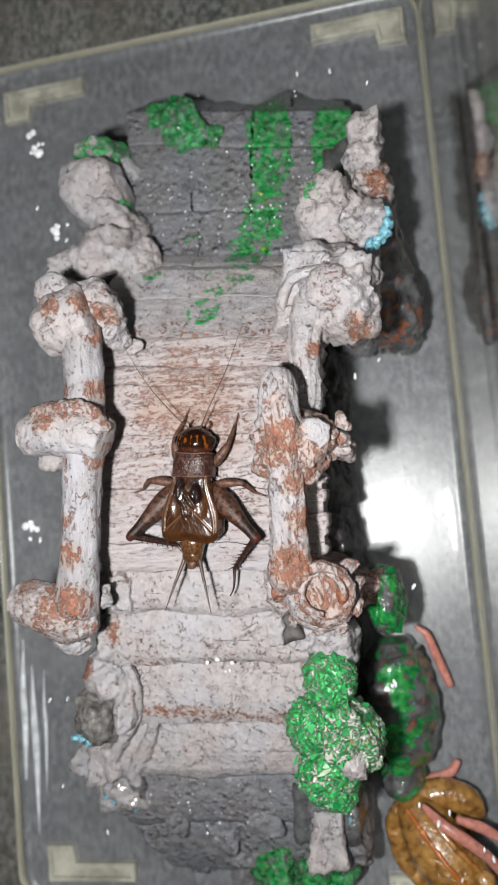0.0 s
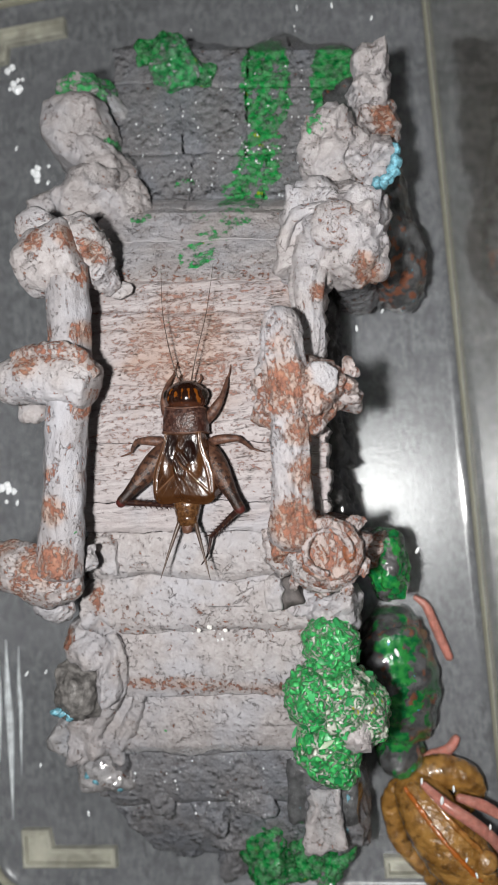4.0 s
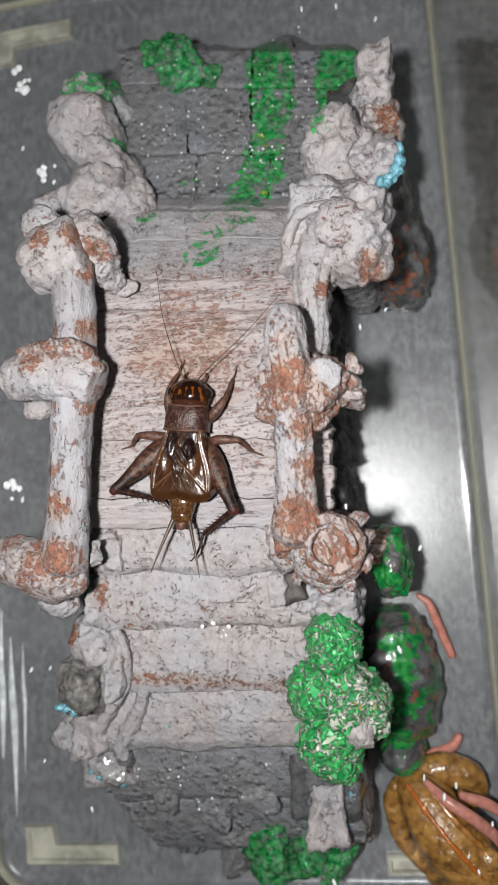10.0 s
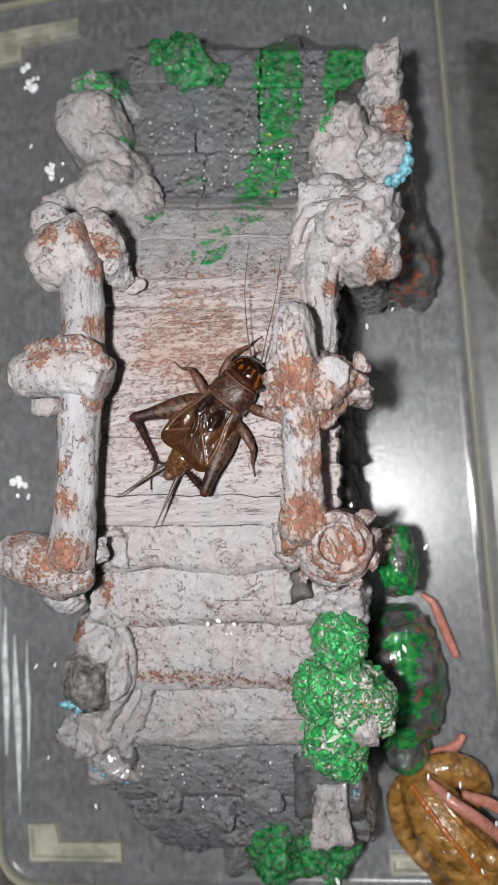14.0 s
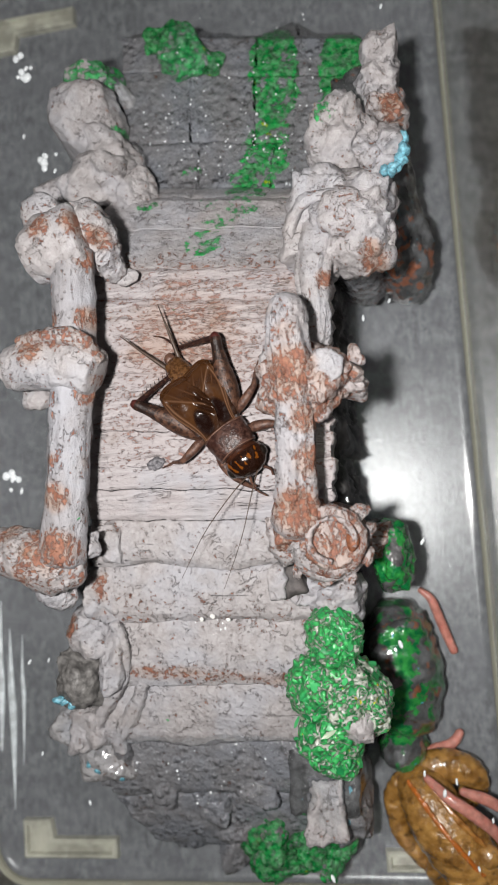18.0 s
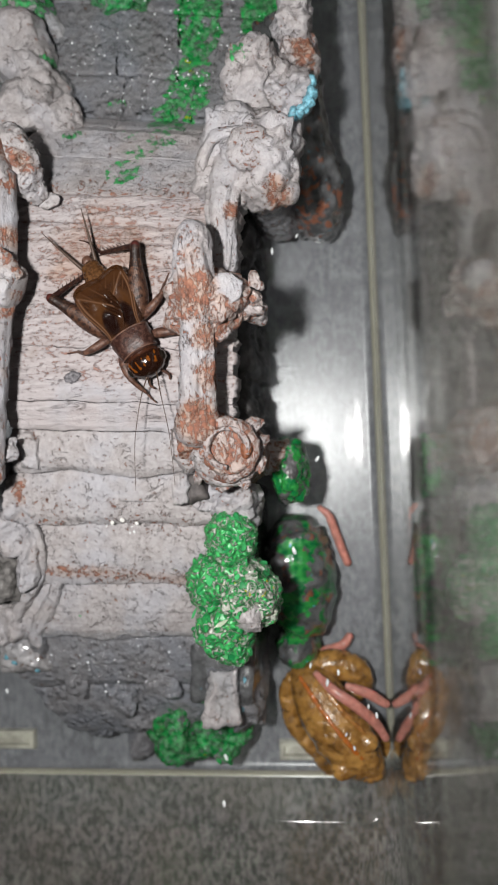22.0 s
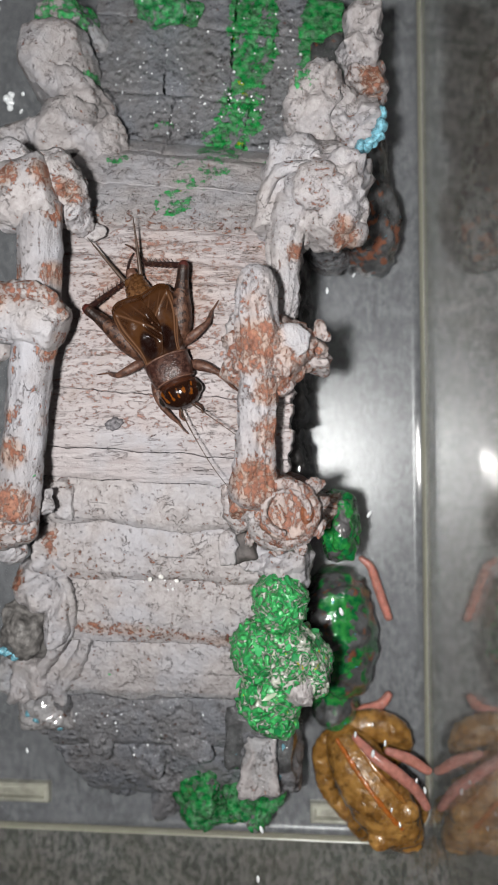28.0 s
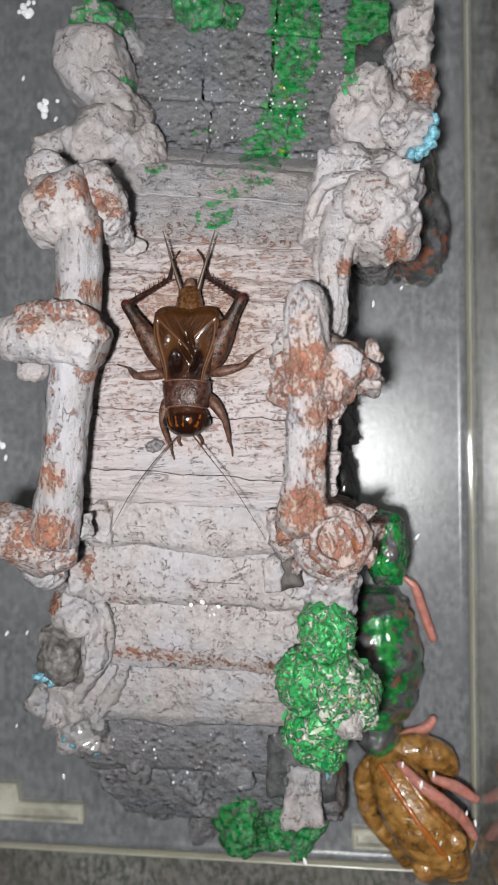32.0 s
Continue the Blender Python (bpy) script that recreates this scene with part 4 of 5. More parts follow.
# ---- the frog and the worms ----
def frog_skin():
    m = Net("frog_skin")
    t = m.tint()
    base = m.mix(m.step(m.noise(2.4, 5), 0.3, 0.7), (0.20, 0.088, 0.017), (0.46, 0.235, 0.060))
    base = m.mix(m.math("MULTIPLY", m.step(m.noise(1.9, 5, 0.65), 0.52, 0.66), 0.65), base, (0.040, 0.017, 0.007))
    base = m.mix(m.math("MULTIPLY", t[0], m.step(m.noise(0.9, 3), 0.3, 0.5)), base, (0.48, 0.125, 0.016))
    m.principled(base, 0.26, m.bump(m.noise(2.0, 4), 0.8, 0.9), specular_ior_level=0.7, coat_weight=1.0, coat_roughness=0.16)
    return m.mat


def frog():
    skin = frog_skin()
    f = tagged(new("frog"), "small wet ochre-brown frog with an orange back stripe", "frog")
    path = [(30.0, -64.1, 5.0, 2.60), (31.9, -66.8, 7.0, 4.67), (34.8, -71.5, 9.0, 5.77), (37.7, -76.3, 9.5, 5.98), (40.6, -80.2, 9.0, 5.42), (43.4, -84.1, 7.5, 3.72), (45.9, -87.3, 6.0, 1.06)]
    none = tint_by(0.0)
    part("body", tube_mesh("body", path, 70, 36, 0.5, 2.6, 70, 0.85, none, 0.7), skin, f)
    stripe = [(29.8, -64.7, 10.4, 0.34), (33.0, -68.7, 13.4, 0.45), (36.6, -73.3, 15.2, 0.44), (40.6, -78.5, 14.2, 0.45), (44.1, -83.7, 10.8, 0.34)]
    part("back_stripe", tube_mesh("back_stripe", stripe, 40, 10, 0.25, 1.5, 71, 0.6, tint_by(1.0), 0.5), skin, f, "orange line down the back")
    ridge = [(33.0, -64.1, 11.6, 0.34), (37.4, -69.3, 14.0, 0.56), (41.2, -73.7, 13.6, 0.56), (43.7, -76.9, 12.4, 0.45)]
    part("side_fold", tube_mesh("side_fold", ridge, 40, 10, 0.3, 1.4, 71.5, 0.7, tint_by(0.25), 0.5), skin, f)
    for x, y, z in ((44.0, -78.0, 12.4), (38.6, -84.0, 11.4)):
        part("eye", rock_mesh("eye", (x, y, z), (1.25, 1.25, 1.3), (0, 0, 0), 0.0, 3, 0, 0, 4), EYE, f, "glossy black eye")
        part("eyelid", rock_mesh("eyelid", (x - 0.8, y + 0.7, z + 0.1), (2.2, 2.2, 1.7), (0, 0, 0), 0.08, 3, 2, 0, 4, none), skin, f)
    part("hind_leg", tube_mesh("hind_leg", [(31.2, -65.2, 6.0, 2.0), (28.2, -66.8, 5.0, 2.2), (26.6, -70.1, 4.0, 2.0), (27.4, -76.0, 3.6, 1.75), (29.0, -79.2, 3.2, 1.4)], 50, 22, 0.35, 2.0, 72, 0.9, none, 0.6), skin, f)
    part("hind_foot", tube_mesh("hind_foot", [(29.0, -79.1, 2.6, 1.67), (31.3, -82.4, 2.2, 1.44), (33.5, -85.3, 1.4, 0.84)], 30, 18, 0.2, 2.0, 73, 0.8, none, 0.6), skin, f)
    part("hind_leg", tube_mesh("hind_leg", [(31.4, -64.4, 5.5, 2.59), (36.3, -63.2, 5.5, 3.18), (41.1, -64.7, 5.0, 2.95), (43.1, -67.3, 4.5, 2.13)], 44, 22, 0.35, 2.0, 74, 0.9, none, 0.6), skin, f)
    part("hind_shank", tube_mesh("hind_shank", [(43.3, -67.6, 3.5, 1.90), (40.5, -69.9, 3.6, 2.38), (38.3, -73.3, 3.4, 2.14), (42.9, -75.9, 3.0, 1.67)], 40, 20, 0.3, 2.0, 74.6, 0.9, none, 0.6), skin, f)
    part("fore_leg", tube_mesh("fore_leg", [(35.6, -80.5, 6.0, 1.88), (33.2, -83.4, 4.0, 1.66), (34.7, -86.7, 2.4, 1.20), (37.0, -88.4, 1.4, 0.84)], 30, 18, 0.25, 2, 75, 0.9, none, 0.6), skin, f)
    part("fore_leg", tube_mesh("fore_leg", [(42.7, -77.9, 6.0, 1.64), (46.0, -78.9, 4.0, 1.42), (47.1, -83.3, 2.0, 1.08)], 24, 16, 0.2, 2, 76, 0.9, none, 0.6), skin, f)


def worms():
    rows = {
        "thin pink worm lying beside the wet rock": [(34.9, -30.2, 4.0, 0.59), (36.9, -32.2, 4.0, 0.95), (38.5, -37.0, 3.0, 1.07), (40.4, -42.5, 2.0, 0.96)],
        "pink worm curled behind the frog": [(40.2, -57.9, 3.0, 0.95), (38.5, -59.9, 3.0, 1.19), (35.0, -60.8, 4.0, 1.19), (31.1, -61.8, 5.0, 1.06)],
        "pink worm draped over the frog's back": [(33.3, -63.4, 12.5, 0.79), (37.0, -66.4, 14.5, 1.23), (40.8, -69.1, 14.5, 1.34), (44.5, -72.9, 12.5, 1.24), (46.9, -77.1, 10.5, 0.91)],
        "pink worm beside the frog": [(39.6, -66.4, 11.0, 0.91), (43.4, -67.9, 10.5, 1.26), (47.3, -70.5, 9.5, 1.03)],
    }
    for k, (label, pts) in enumerate(rows.items()):
        tagged(part("worm", tube_mesh("worm", [(x, y, z, w * 0.86) for x, y, z, w in pts], 60, 16, 0.08, 1.2, 80 + k, 0.9, None, 0.8), PINK), label, "worm", "worms in the box")


# ---- glints on the water, painted white and shaped as bubbles ----
def glint_skin():
    m = Net("glint_skin")
    # whitish base colour stands in for the lamp's glints
    m.principled(m.mix(m.noise(1.0, 3), (0.62, 0.65, 0.67), (0.88, 0.90, 0.91)), 0.16, m.bump(m.noise(0.8, 2), 0.1, 0.5), transmission_weight=0.35, ior=1.2, coat_weight=1.0, coat_roughness=0.12)
    return m.mat


def clear(ob):
    """Clear things let the lamp's light through."""
    ob.visible_shadow = False
    return ob


def bubbles(skin):
    """Lone white glints, and rafts of them, shaped as bubbles afloat."""
    rnd = random.Random(11)
    lone = ((33.3, -58.0), (36.3, -61.2), (38.4, -59.3), (43.7, -65.6), (45.1, -67.2), (39.4, -70.8), (40.8, -73.3), (36.1, -19.6), (31.1, -36.6), (29.2, 19.7), (33.9, 22.2), (-36.5, -37.4), (-32.7, -37.2), (-34.8, -53.9),
            (-26.1, -62.6), (23.6, 79.7), (29.9, 79.0), (36.7, 75.3), (16.7, -75.2), (16.0, -83.9), (-32.4, 62.1), (-26.4, 54.4), (-36.4, -5.8))
    for k, (x, y) in enumerate(lone):
        r = rnd.uniform(0.32, 0.55)
        me = rock_mesh("air_bubble", (x, y, WATER + 0.15), (r * 0.6, r * 1.35, 0.4), (0, 0, rnd.uniform(-35, 20)), 0.3, 1.4, 95 + k, 0.0, 3)
        tagged(clear(part("air_bubble", me, skin)), "small white painted glint on the water", "bubble", "bubbles on the water")
    for k, (x, y, spread, count) in enumerate(((-32.0, 74.6, 2.0, 12), (-28.0, 55.6, 1.6, 7), (-38.4, -3.0, 1.5, 7))):
        raft = tagged(new("bubble_raft"), "cluster of white painted glints on the water", "bubbles", "bubbles on the water")
        for _ in range(count):
            px, py, r = x + rnd.gauss(0, spread * 0.5), y + rnd.gauss(0, spread * 0.7), rnd.uniform(0.3, 0.8)
            clear(part("bubble", rock_mesh("bubble", (px, py, WATER + 0.2), (r, r * 1.1, r * 0.6), (0, 0, 0), 0.3, 1.6, px, 0.0, 3), skin, raft))


# ---- shallow water in the box ----
def water_surface():
    """A clear sheet with a faint ripple: it mirrors by Fresnel and lets the rest pass."""
    m = Net("clear_water")
    clear = m.tree.nodes.new("ShaderNodeBsdfTransparent")
    clear.inputs["Color"].default_value = (0.93, 0.95, 0.955, 1)
    gloss = m.tree.nodes.new("ShaderNodeBsdfGlossy")
    gloss.inputs["Roughness"].default_value = 0.08
    fresnel = m.tree.nodes.new("ShaderNodeFresnel")
    fresnel.inputs["IOR"].default_value = 1.33
    nor = m.bump(m.noise(16, 2), 0.12, 0.6)
    m.tree.links.new(nor, gloss.inputs["Normal"])
    m.tree.links.new(nor, fresnel.inputs["Normal"])
    mix = m.tree.nodes.new("ShaderNodeMixShader")
    m.tree.links.new(fresnel.outputs[0], mix.inputs[0])
    m.tree.links.new(clear.outputs[0], mix.inputs[1])
    m.tree.links.new(gloss.outputs[0], mix.inputs[2])
    m.tree.links.new(mix.outputs[0], m.out.inputs[0])
    return m.mat


def water(thing):
    """The water's skin, drawn up where it meets the ornament and the walls."""
    step = 0.75
    nx, ny = int((X1 - X0) / step), int((Y1 - Y0) / step)
    trees = []
    for ob in thing.children_recursive:
        if ob.type == "MESH" and min(v.co.z for v in ob.data.vertices) < WATER * MM < max(v.co.z for v in ob.data.vertices):
            shift = ob.location
            trees.append(bvhtree.BVHTree.FromPolygons([v.co + shift for v in ob.data.vertices], [p.vertices for p in ob.data.polygons]))
    solid = np.zeros((ny + 1, nx + 1), bool)
    for j in range(ny + 1):
        for i in range(nx + 1):
            p = Vector((X0 + (X1 - X0) * i / nx, Y0 + (Y1 - Y0) * j / ny, WATER)) * MM
            for tree in trees:
                _, nor, _, _ = tree.ray_cast(p, Vector((0, 0, 1)), 0.06)
                if nor is not None and nor.z > 0:
                    solid[j, i] = True
                    break
    far = np.where(solid, 0.0, 99.0)
    far[0], far[-1], far[:, 0], far[:, -1] = 0, 0, 0, 0
    for _ in range(8):
        pad = np.pad(far, 1, constant_values=99.0)
        for dj, di in ((0, 1), (0, -1), (1, 0), (-1, 0), (1, 1), (1, -1), (-1, 1), (-1, -1)):
            far = np.minimum(far, pad[1 + dj : 1 + dj + ny + 1, 1 + di : 1 + di + nx + 1] + step * math.hypot(dj, di))
    verts, faces, corner = [], [], 8.0
    for j in range(ny + 1):
        for i in range(nx + 1):
            x, y = X0 + (X1 - X0) * i / nx, Y0 + (Y1 - Y0) * j / ny
            cx, cy = min(max(x, X0 + corner), X1 - corner), min(max(y, Y0 + corner), Y1 - corner)
            away = math.hypot(x - cx, y - cy)
            if away > corner:
                x, y = cx + (x - cx) * corner / away, cy + (y - cy) * corner / away
            lift = 1.5 * math.exp(-far[j, i] / 1.6)
            verts.append((x, y, WATER + lift + 0.05 * fbm((x, y, 0), 9.0, 2, 6.0)))
    for j in range(ny):
        for i in range(nx):
            a = j * (nx + 1) + i
            faces.append((a, a + 1, a + nx + 2, a + nx + 1))
    tagged(part("water", mesh_of("water", verts, faces), water_surface()), "shallow clear water filling the plastic box", "water", kind="structure")


# ---- flakes of green paint on the boulder, beads of water whitened as glints, small litter ----
def flake_paint():
    m = Net("green_flakes")
    n = m.tree.nodes.new("ShaderNodeNewGeometry").outputs["Random Per Island"]
    g = m.mix(n, (0.010, 0.18, 0.052), (0.07, 0.45, 0.15))
    col = m.mix(m.step(n, 0.86, 0.90), g, (0.34, 0.42, 0.30))
    col = m.mix(m.step(n, 0.975, 0.98), col, (0.50, 0.50, 0.02))
    m.principled(col, 0.36, m.bump(m.noise(0.5, 3), 0.08, 0.7))
    return m.mat


def flakes(parent, blobs, count, seed, mat):
    """Small curled scales scattered over the upper side of some lumps."""
    rnd = random.Random(seed)
    verts, faces = [], []
    for _ in range(count):
        c, rad = rnd.choice(blobs)
        d = Vector((rnd.gauss(0, 1), rnd.gauss(0, 1), abs(rnd.gauss(0.5, 0.8)))).normalized()
        p = Vector((c[0] + d.x * rad[0], c[1] + d.y * rad[1], c[2] + d.z * rad[2])) * 1.0
        n = Vector((d.x / rad[0], d.y / rad[1], d.z / rad[2])).normalized()
        n = (n + Vector((rnd.gauss(0, 0.14), rnd.gauss(0, 0.14), rnd.gauss(0, 0.1)))).normalized()
        t = n.orthogonal().normalized()
        t.rotate(Matrix.Rotation(rnd.uniform(0, 6.28), 3, n))
        w = n.cross(t)
        a, b = rnd.uniform(0.5, 1.5), rnd.uniform(0.3, 0.75)
        k = len(verts)
        base = p + n * rnd.uniform(-0.35, 0.30)
        for x, y, z in ((-1, 0, 0), (-0.3, -1, 0.12), (0.5, -0.7, 0.2), (1, 0.1, 0.35), (0.4, 0.8, 0.2), (-0.4, 0.9, 0.1), (0, 0, -0.12)):
            verts.append(base + t * (x * a) + w * (y * b) + n * (z * a * 0.7))
        faces += [(k + j, k + (j + 1) % 6, k + 6) for j in range(6)]
    ob = part("flaked_paint", mesh_of("flaked_paint", verts, faces), mat, parent, "curled flakes of green paint")
    ob["kind"] = "stuff"
    return ob


def beads(skin):
    """Beads of water, coloured white as glints, standing on the wet ends of the bridge."""
    rnd = random.Random(5)
    bm = bmesh.new()
    bmesh.ops.create_icosphere(bm, subdivisions=2, radius=1.0)
    ball = [v.co.copy() for v in bm.verts]
    tris = [tuple(v.index for v in f.verts) for f in bm.faces]
    bm.free()
    verts, faces = [], []
    spots = [(rnd.uniform(-9, 25), rnd.gauss(55, 6)) for _ in range(120)] + [(rnd.uniform(-4, 24), rnd.uniform(62, 80)) for _ in range(26)]
    spots += [(rnd.gauss(-4, 6), rnd.gauss(-58, 3.5)) for _ in range(24)] + [(rnd.uniform(-2, 4), rnd.uniform(-32, -30)) for _ in range(7)]
    for x, v in spots:
        z, left, right, slope = deck(v)
        if not left + 2 < x < right - 2 or (36 < v < 46):
            continue
        y, size = v - slope * (x - 6), rnd.uniform(0.09, 0.22)
        z = max(z, WATER)
        k = len(verts)
        verts += [(x + p.x * size, y + p.y * size * 1.2, z + 0.12 + p.z * size * 0.5) for p in ball]
        faces += [tuple(k + j for j in t) for t in tris]
    ob = tagged(part("water_beads", mesh_of("water_beads", verts, faces), skin), "scattered water beads on the wet stone, coloured white as glints", "water beads", kind="stuff")
    ob.visible_shadow = False


def litter():
    x, y = (-4.0, -3.8)
    me = rock_mesh("dropping", (x, y, 46.0), (1.3, 0.8, 0.45), (0, 0, 30), 1.2, 1.0, 99, 0.3, 4)
    tagged(part("dropping", me, plain("dark_dirt", (0.13, 0.125, 0.135), 0.6, 0.5, 0.5, 0.15)), "small dark wet dropping on a plank", "dropping")
    chip = plain("pale_chip", (0.75, 0.75, 0.72), 0.15, 0.6, 0.15, 0.1)
    for k, (px, py) in enumerate(((-0.4, -29.6), (1.5, -29.2), (4.1, -29.8))):
        me = rock_mesh("pale_chip", (px, py, 38.4), (0.36, 0.42, 0.35), (0, 0, 40 * k), 0.5, 1.2, 120 + k, 0, 3)
        tagged(part("pale_chip", me, chip), "tiny glossy white chip on a step", "chip", "white chips on the step")


# ---- the cricket; its space: x to its right, y ahead, z up ----
def cricket_materials():
    out = {}
    m = Net("cricket_shell")
    pat, wide = m.noise(0.55, 5, 0.65), m.noise(1.9, 3, 0.5)
    col = m.mix(m.step(pat, 0.40, 0.62), (0.022, 0.009, 0.007), (0.075, 0.037, 0.028))
    col = m.mix(m.math("MULTIPLY", m.step(wide, 0.50, 0.60), 0.75), col, (0.030, 0.011, 0.008))
    m.principled(col, 0.34, m.bump(m.noise(0.35, 4), 0.10, 0.9, m.bump(wide, 0.25, 0.7)), specular_ior_level=0.3)
    out["shell"] = m.mat
    m = Net("cricket_head")
    t = m.tint()
    ragged = m.math("MULTIPLY_ADD", m.math("SUBTRACT", m.noise(1.0, 4, 0.6), 0.5), 2.6, m.math("MULTIPLY", t[0], 0.75))
    col = m.mix(m.step(ragged, 0.36, 0.62), (0.013, 0.005, 0.003), (0.135, 0.040, 0.005))
    col = m.mix(t[1], col, (0.050, 0.018, 0.010))
    m.principled(col, 0.12, m.bump(m.noise(0.4, 3), 0.03, 0.5), specular_ior_level=0.6)
    out["head"] = m.mat
    m = Net("cricket_wing")
    t = m.tint()
    fold = m.noise(1.3, 4, 0.55, (1.0, 0.6, 1.0), 0.6)
    col = m.mix(t[0], (0.014, 0.0050, 0.0024), (0.056, 0.0225, 0.0075))
    col = m.mix(m.math("MULTIPLY", m.step(fold, 0.40, 0.66), 0.45), col, (0.026, 0.0080, 0.0024))
    col = m.mix(t[1], col, (0.0085, 0.0030, 0.0020))
    col = m.mix(t[2], col, (0.130, 0.066, 0.036))
    m.principled(col, 0.24, m.bump(fold, 0.12, 0.8, m.bump(m.noise(0.7, 3, 0.5), 0.04, 0.8)), specular_ior_level=0.3, coat_weight=0.6, coat_roughness=0.07)
    out["wing"] = m.mat
    m = Net("cricket_abdomen")
    band = m.noise(1.2, 3, 0.5, (0.3, 1.0, 1.0))
    col = m.mix(m.step(m.noise(0.5, 4), 0.35, 0.65), (0.046, 0.019, 0.0072), (0.118, 0.056, 0.022))
    m.principled(m.mix(m.math("MULTIPLY", m.step(band, 0.52, 0.60), 0.5), col, (0.052, 0.022, 0.008)), 0.22, m.bump(m.noise(0.4, 4), 0.08, 0.7), specular_ior_level=0.6)
    out["belly"] = m.mat
    m = Net("cricket_leg")
    col = m.mix(m.step(m.noise(0.7, 4, 0.6), 0.34, 0.66), (0.048, 0.021, 0.0150), (0.128, 0.064, 0.042))
    col = m.mix(m.math("MULTIPLY", m.step(m.noise(1.6, 3), 0.56, 0.66), 0.6), col, (0.036, 0.017, 0.011))
    m.principled(col, 0.45, m.bump(m.noise(0.3, 4), 0.12, 0.9), specular_ior_level=0.4)
    out["leg"] = m.mat
    m = Net("cricket_thigh")
    t = m.tint()
    col = m.mix(m.step(m.noise(0.8, 4, 0.6), 0.34, 0.66), (0.030, 0.0125, 0.0082), (0.098, 0.047, 0.028))
    mark = m.math("MULTIPLY_ADD", m.math("SUBTRACT", m.noise(0.7, 5, 0.7), 0.5), 2.4, t[0])
    col = m.mix(m.step(mark, 0.36, 0.60), col, (0.014, 0.006, 0.004))
    red = m.math("MULTIPLY_ADD", m.math("SUBTRACT", m.noise(0.6, 3), 0.5), 0.8, t[1])
    col = m.mix(m.step(red, 0.42, 0.60), col, (0.062, 0.014, 0.011))
    m.principled(col, 0.44, m.bump(m.noise(0.35, 4), 0.14, 0.9), specular_ior_level=0.4)
    out["thigh"] = m.mat
    m = Net("cricket_shin")
    col = m.mix(m.step(m.noise(0.6, 4, 0.6), 0.50, 0.64), (0.018, 0.007, 0.006), (0.085, 0.042, 0.026))
    m.principled(col, 0.3, m.bump(m.noise(0.3, 3), 0.05, 0.7))
    out["shin"] = m.mat
    out["hair"] = plain("cricket_feeler", (0.060, 0.038, 0.027), 0.4, 0.4, 0.4, 0.01)
    return out


def limb(name, pts, mat, parent, at, around=12, count=16, seed=0.0, label="", flat=1.0, caps=0.5, tint=None):
    return part(name, tube_mesh(name, pts, count, around, 0.0, 1.0, seed, flat, tint, caps), mat, parent, label, at)


def joined(name, meshes):
    """One mesh out of several."""
    bm = bmesh.new()
    for me in meshes:
        bm.from_mesh(me)
    out = bpy.data.meshes.new(name)
    bm.to_mesh(out)
    bm.free()
    out.polygons.foreach_set("use_smooth", [True] * len(out.polygons))
    return out


def loft_mesh(name, rows, count=30, around=36, rough=0.0, seed=0.0, tint=None):
    """A body lofted along y through rows of y, half width, middle height, half height and squareness."""
    verts, faces = [], []
    path = spline(rows, count)
    for k, (y, w, zc, h, p) in enumerate(path):
        for j in range(around):
            a = 2 * math.pi * j / around
            c, s = math.cos(a), math.sin(a)
            q = Vector((w * math.copysign(abs(c) ** (2 / p), c), y, zc + h * math.copysign(abs(s) ** (2 / p), s)))
            verts.append(q + Vector((c, 0, s)) * rough * fbm(q, 1.0, 3, seed))
        if k:
            b = (k - 1) * around
            faces += [(b + j, b + around + j, b + around + (j + 1) % around, b + (j + 1) % around) for j in range(around)]
    last = (count - 1) * around
    faces += [tuple(range(around)), tuple(range(last, last + around))]
    me = mesh_of(name, verts, faces, tint)
    bm = bmesh.new()
    bm.from_mesh(me)
    bmesh.ops.recalc_face_normals(bm, faces=bm.faces)
    bm.to_mesh(me)
    bm.free()
    return me


def head_tint(p):
    """Amber stripes fanned over the black head, brown at its sides."""
    x, y, z = p
    spread = 0.52 + 0.11 * (11.6 - y)
    stripe = max(math.exp(-(((abs(x) - k * 1.45 * spread) / (0.15 + 0.04 * k)) ** 2)) for k in (0, 1, 2))
    fade = smooth(10.9 - y, 0, 0.7) * smooth(z, 4.2, 5.0) * (1 - 0.5 * smooth(9.2 - y, 0, 0.6))
    return stripe * fade, 0.8 * smooth(8.7 - y, 0, 0.5) + 0.35 * smooth(abs(x), 2.2, 3.0), 0.0


def wing_shape(side, u, s):
    """A point of the forewing: u from the inner to the outer edge, s from the shoulder to the tip."""
    y = 3.9 - (11.0 - 2.2 * max(0.0, 2 * u - 1.0) ** 3 - 0.6 * (1 - u) ** 3) * s
    half = 3.25 + 2.2 * smooth(s, 0.0, 0.72)
    inner = -1.5 * math.sin(min(1.0, s * 1.25) * math.pi * 0.85) + 0.25 * smooth(s, 0.7, 1.0) if side > 0 else -0.25 + 0.35 * smooth(s, 0.75, 1.0)
    x = inner + (half - inner) * u
    z = 5.75 - 0.75 * s - 0.22 * (x / 4.0) ** 2 - 1.5 * smooth(u, 0.86, 1.0) - 0.5 * smooth(s, 0.88, 1.0) + (0.30 if side > 0 else 0.0)
    return x, y, z


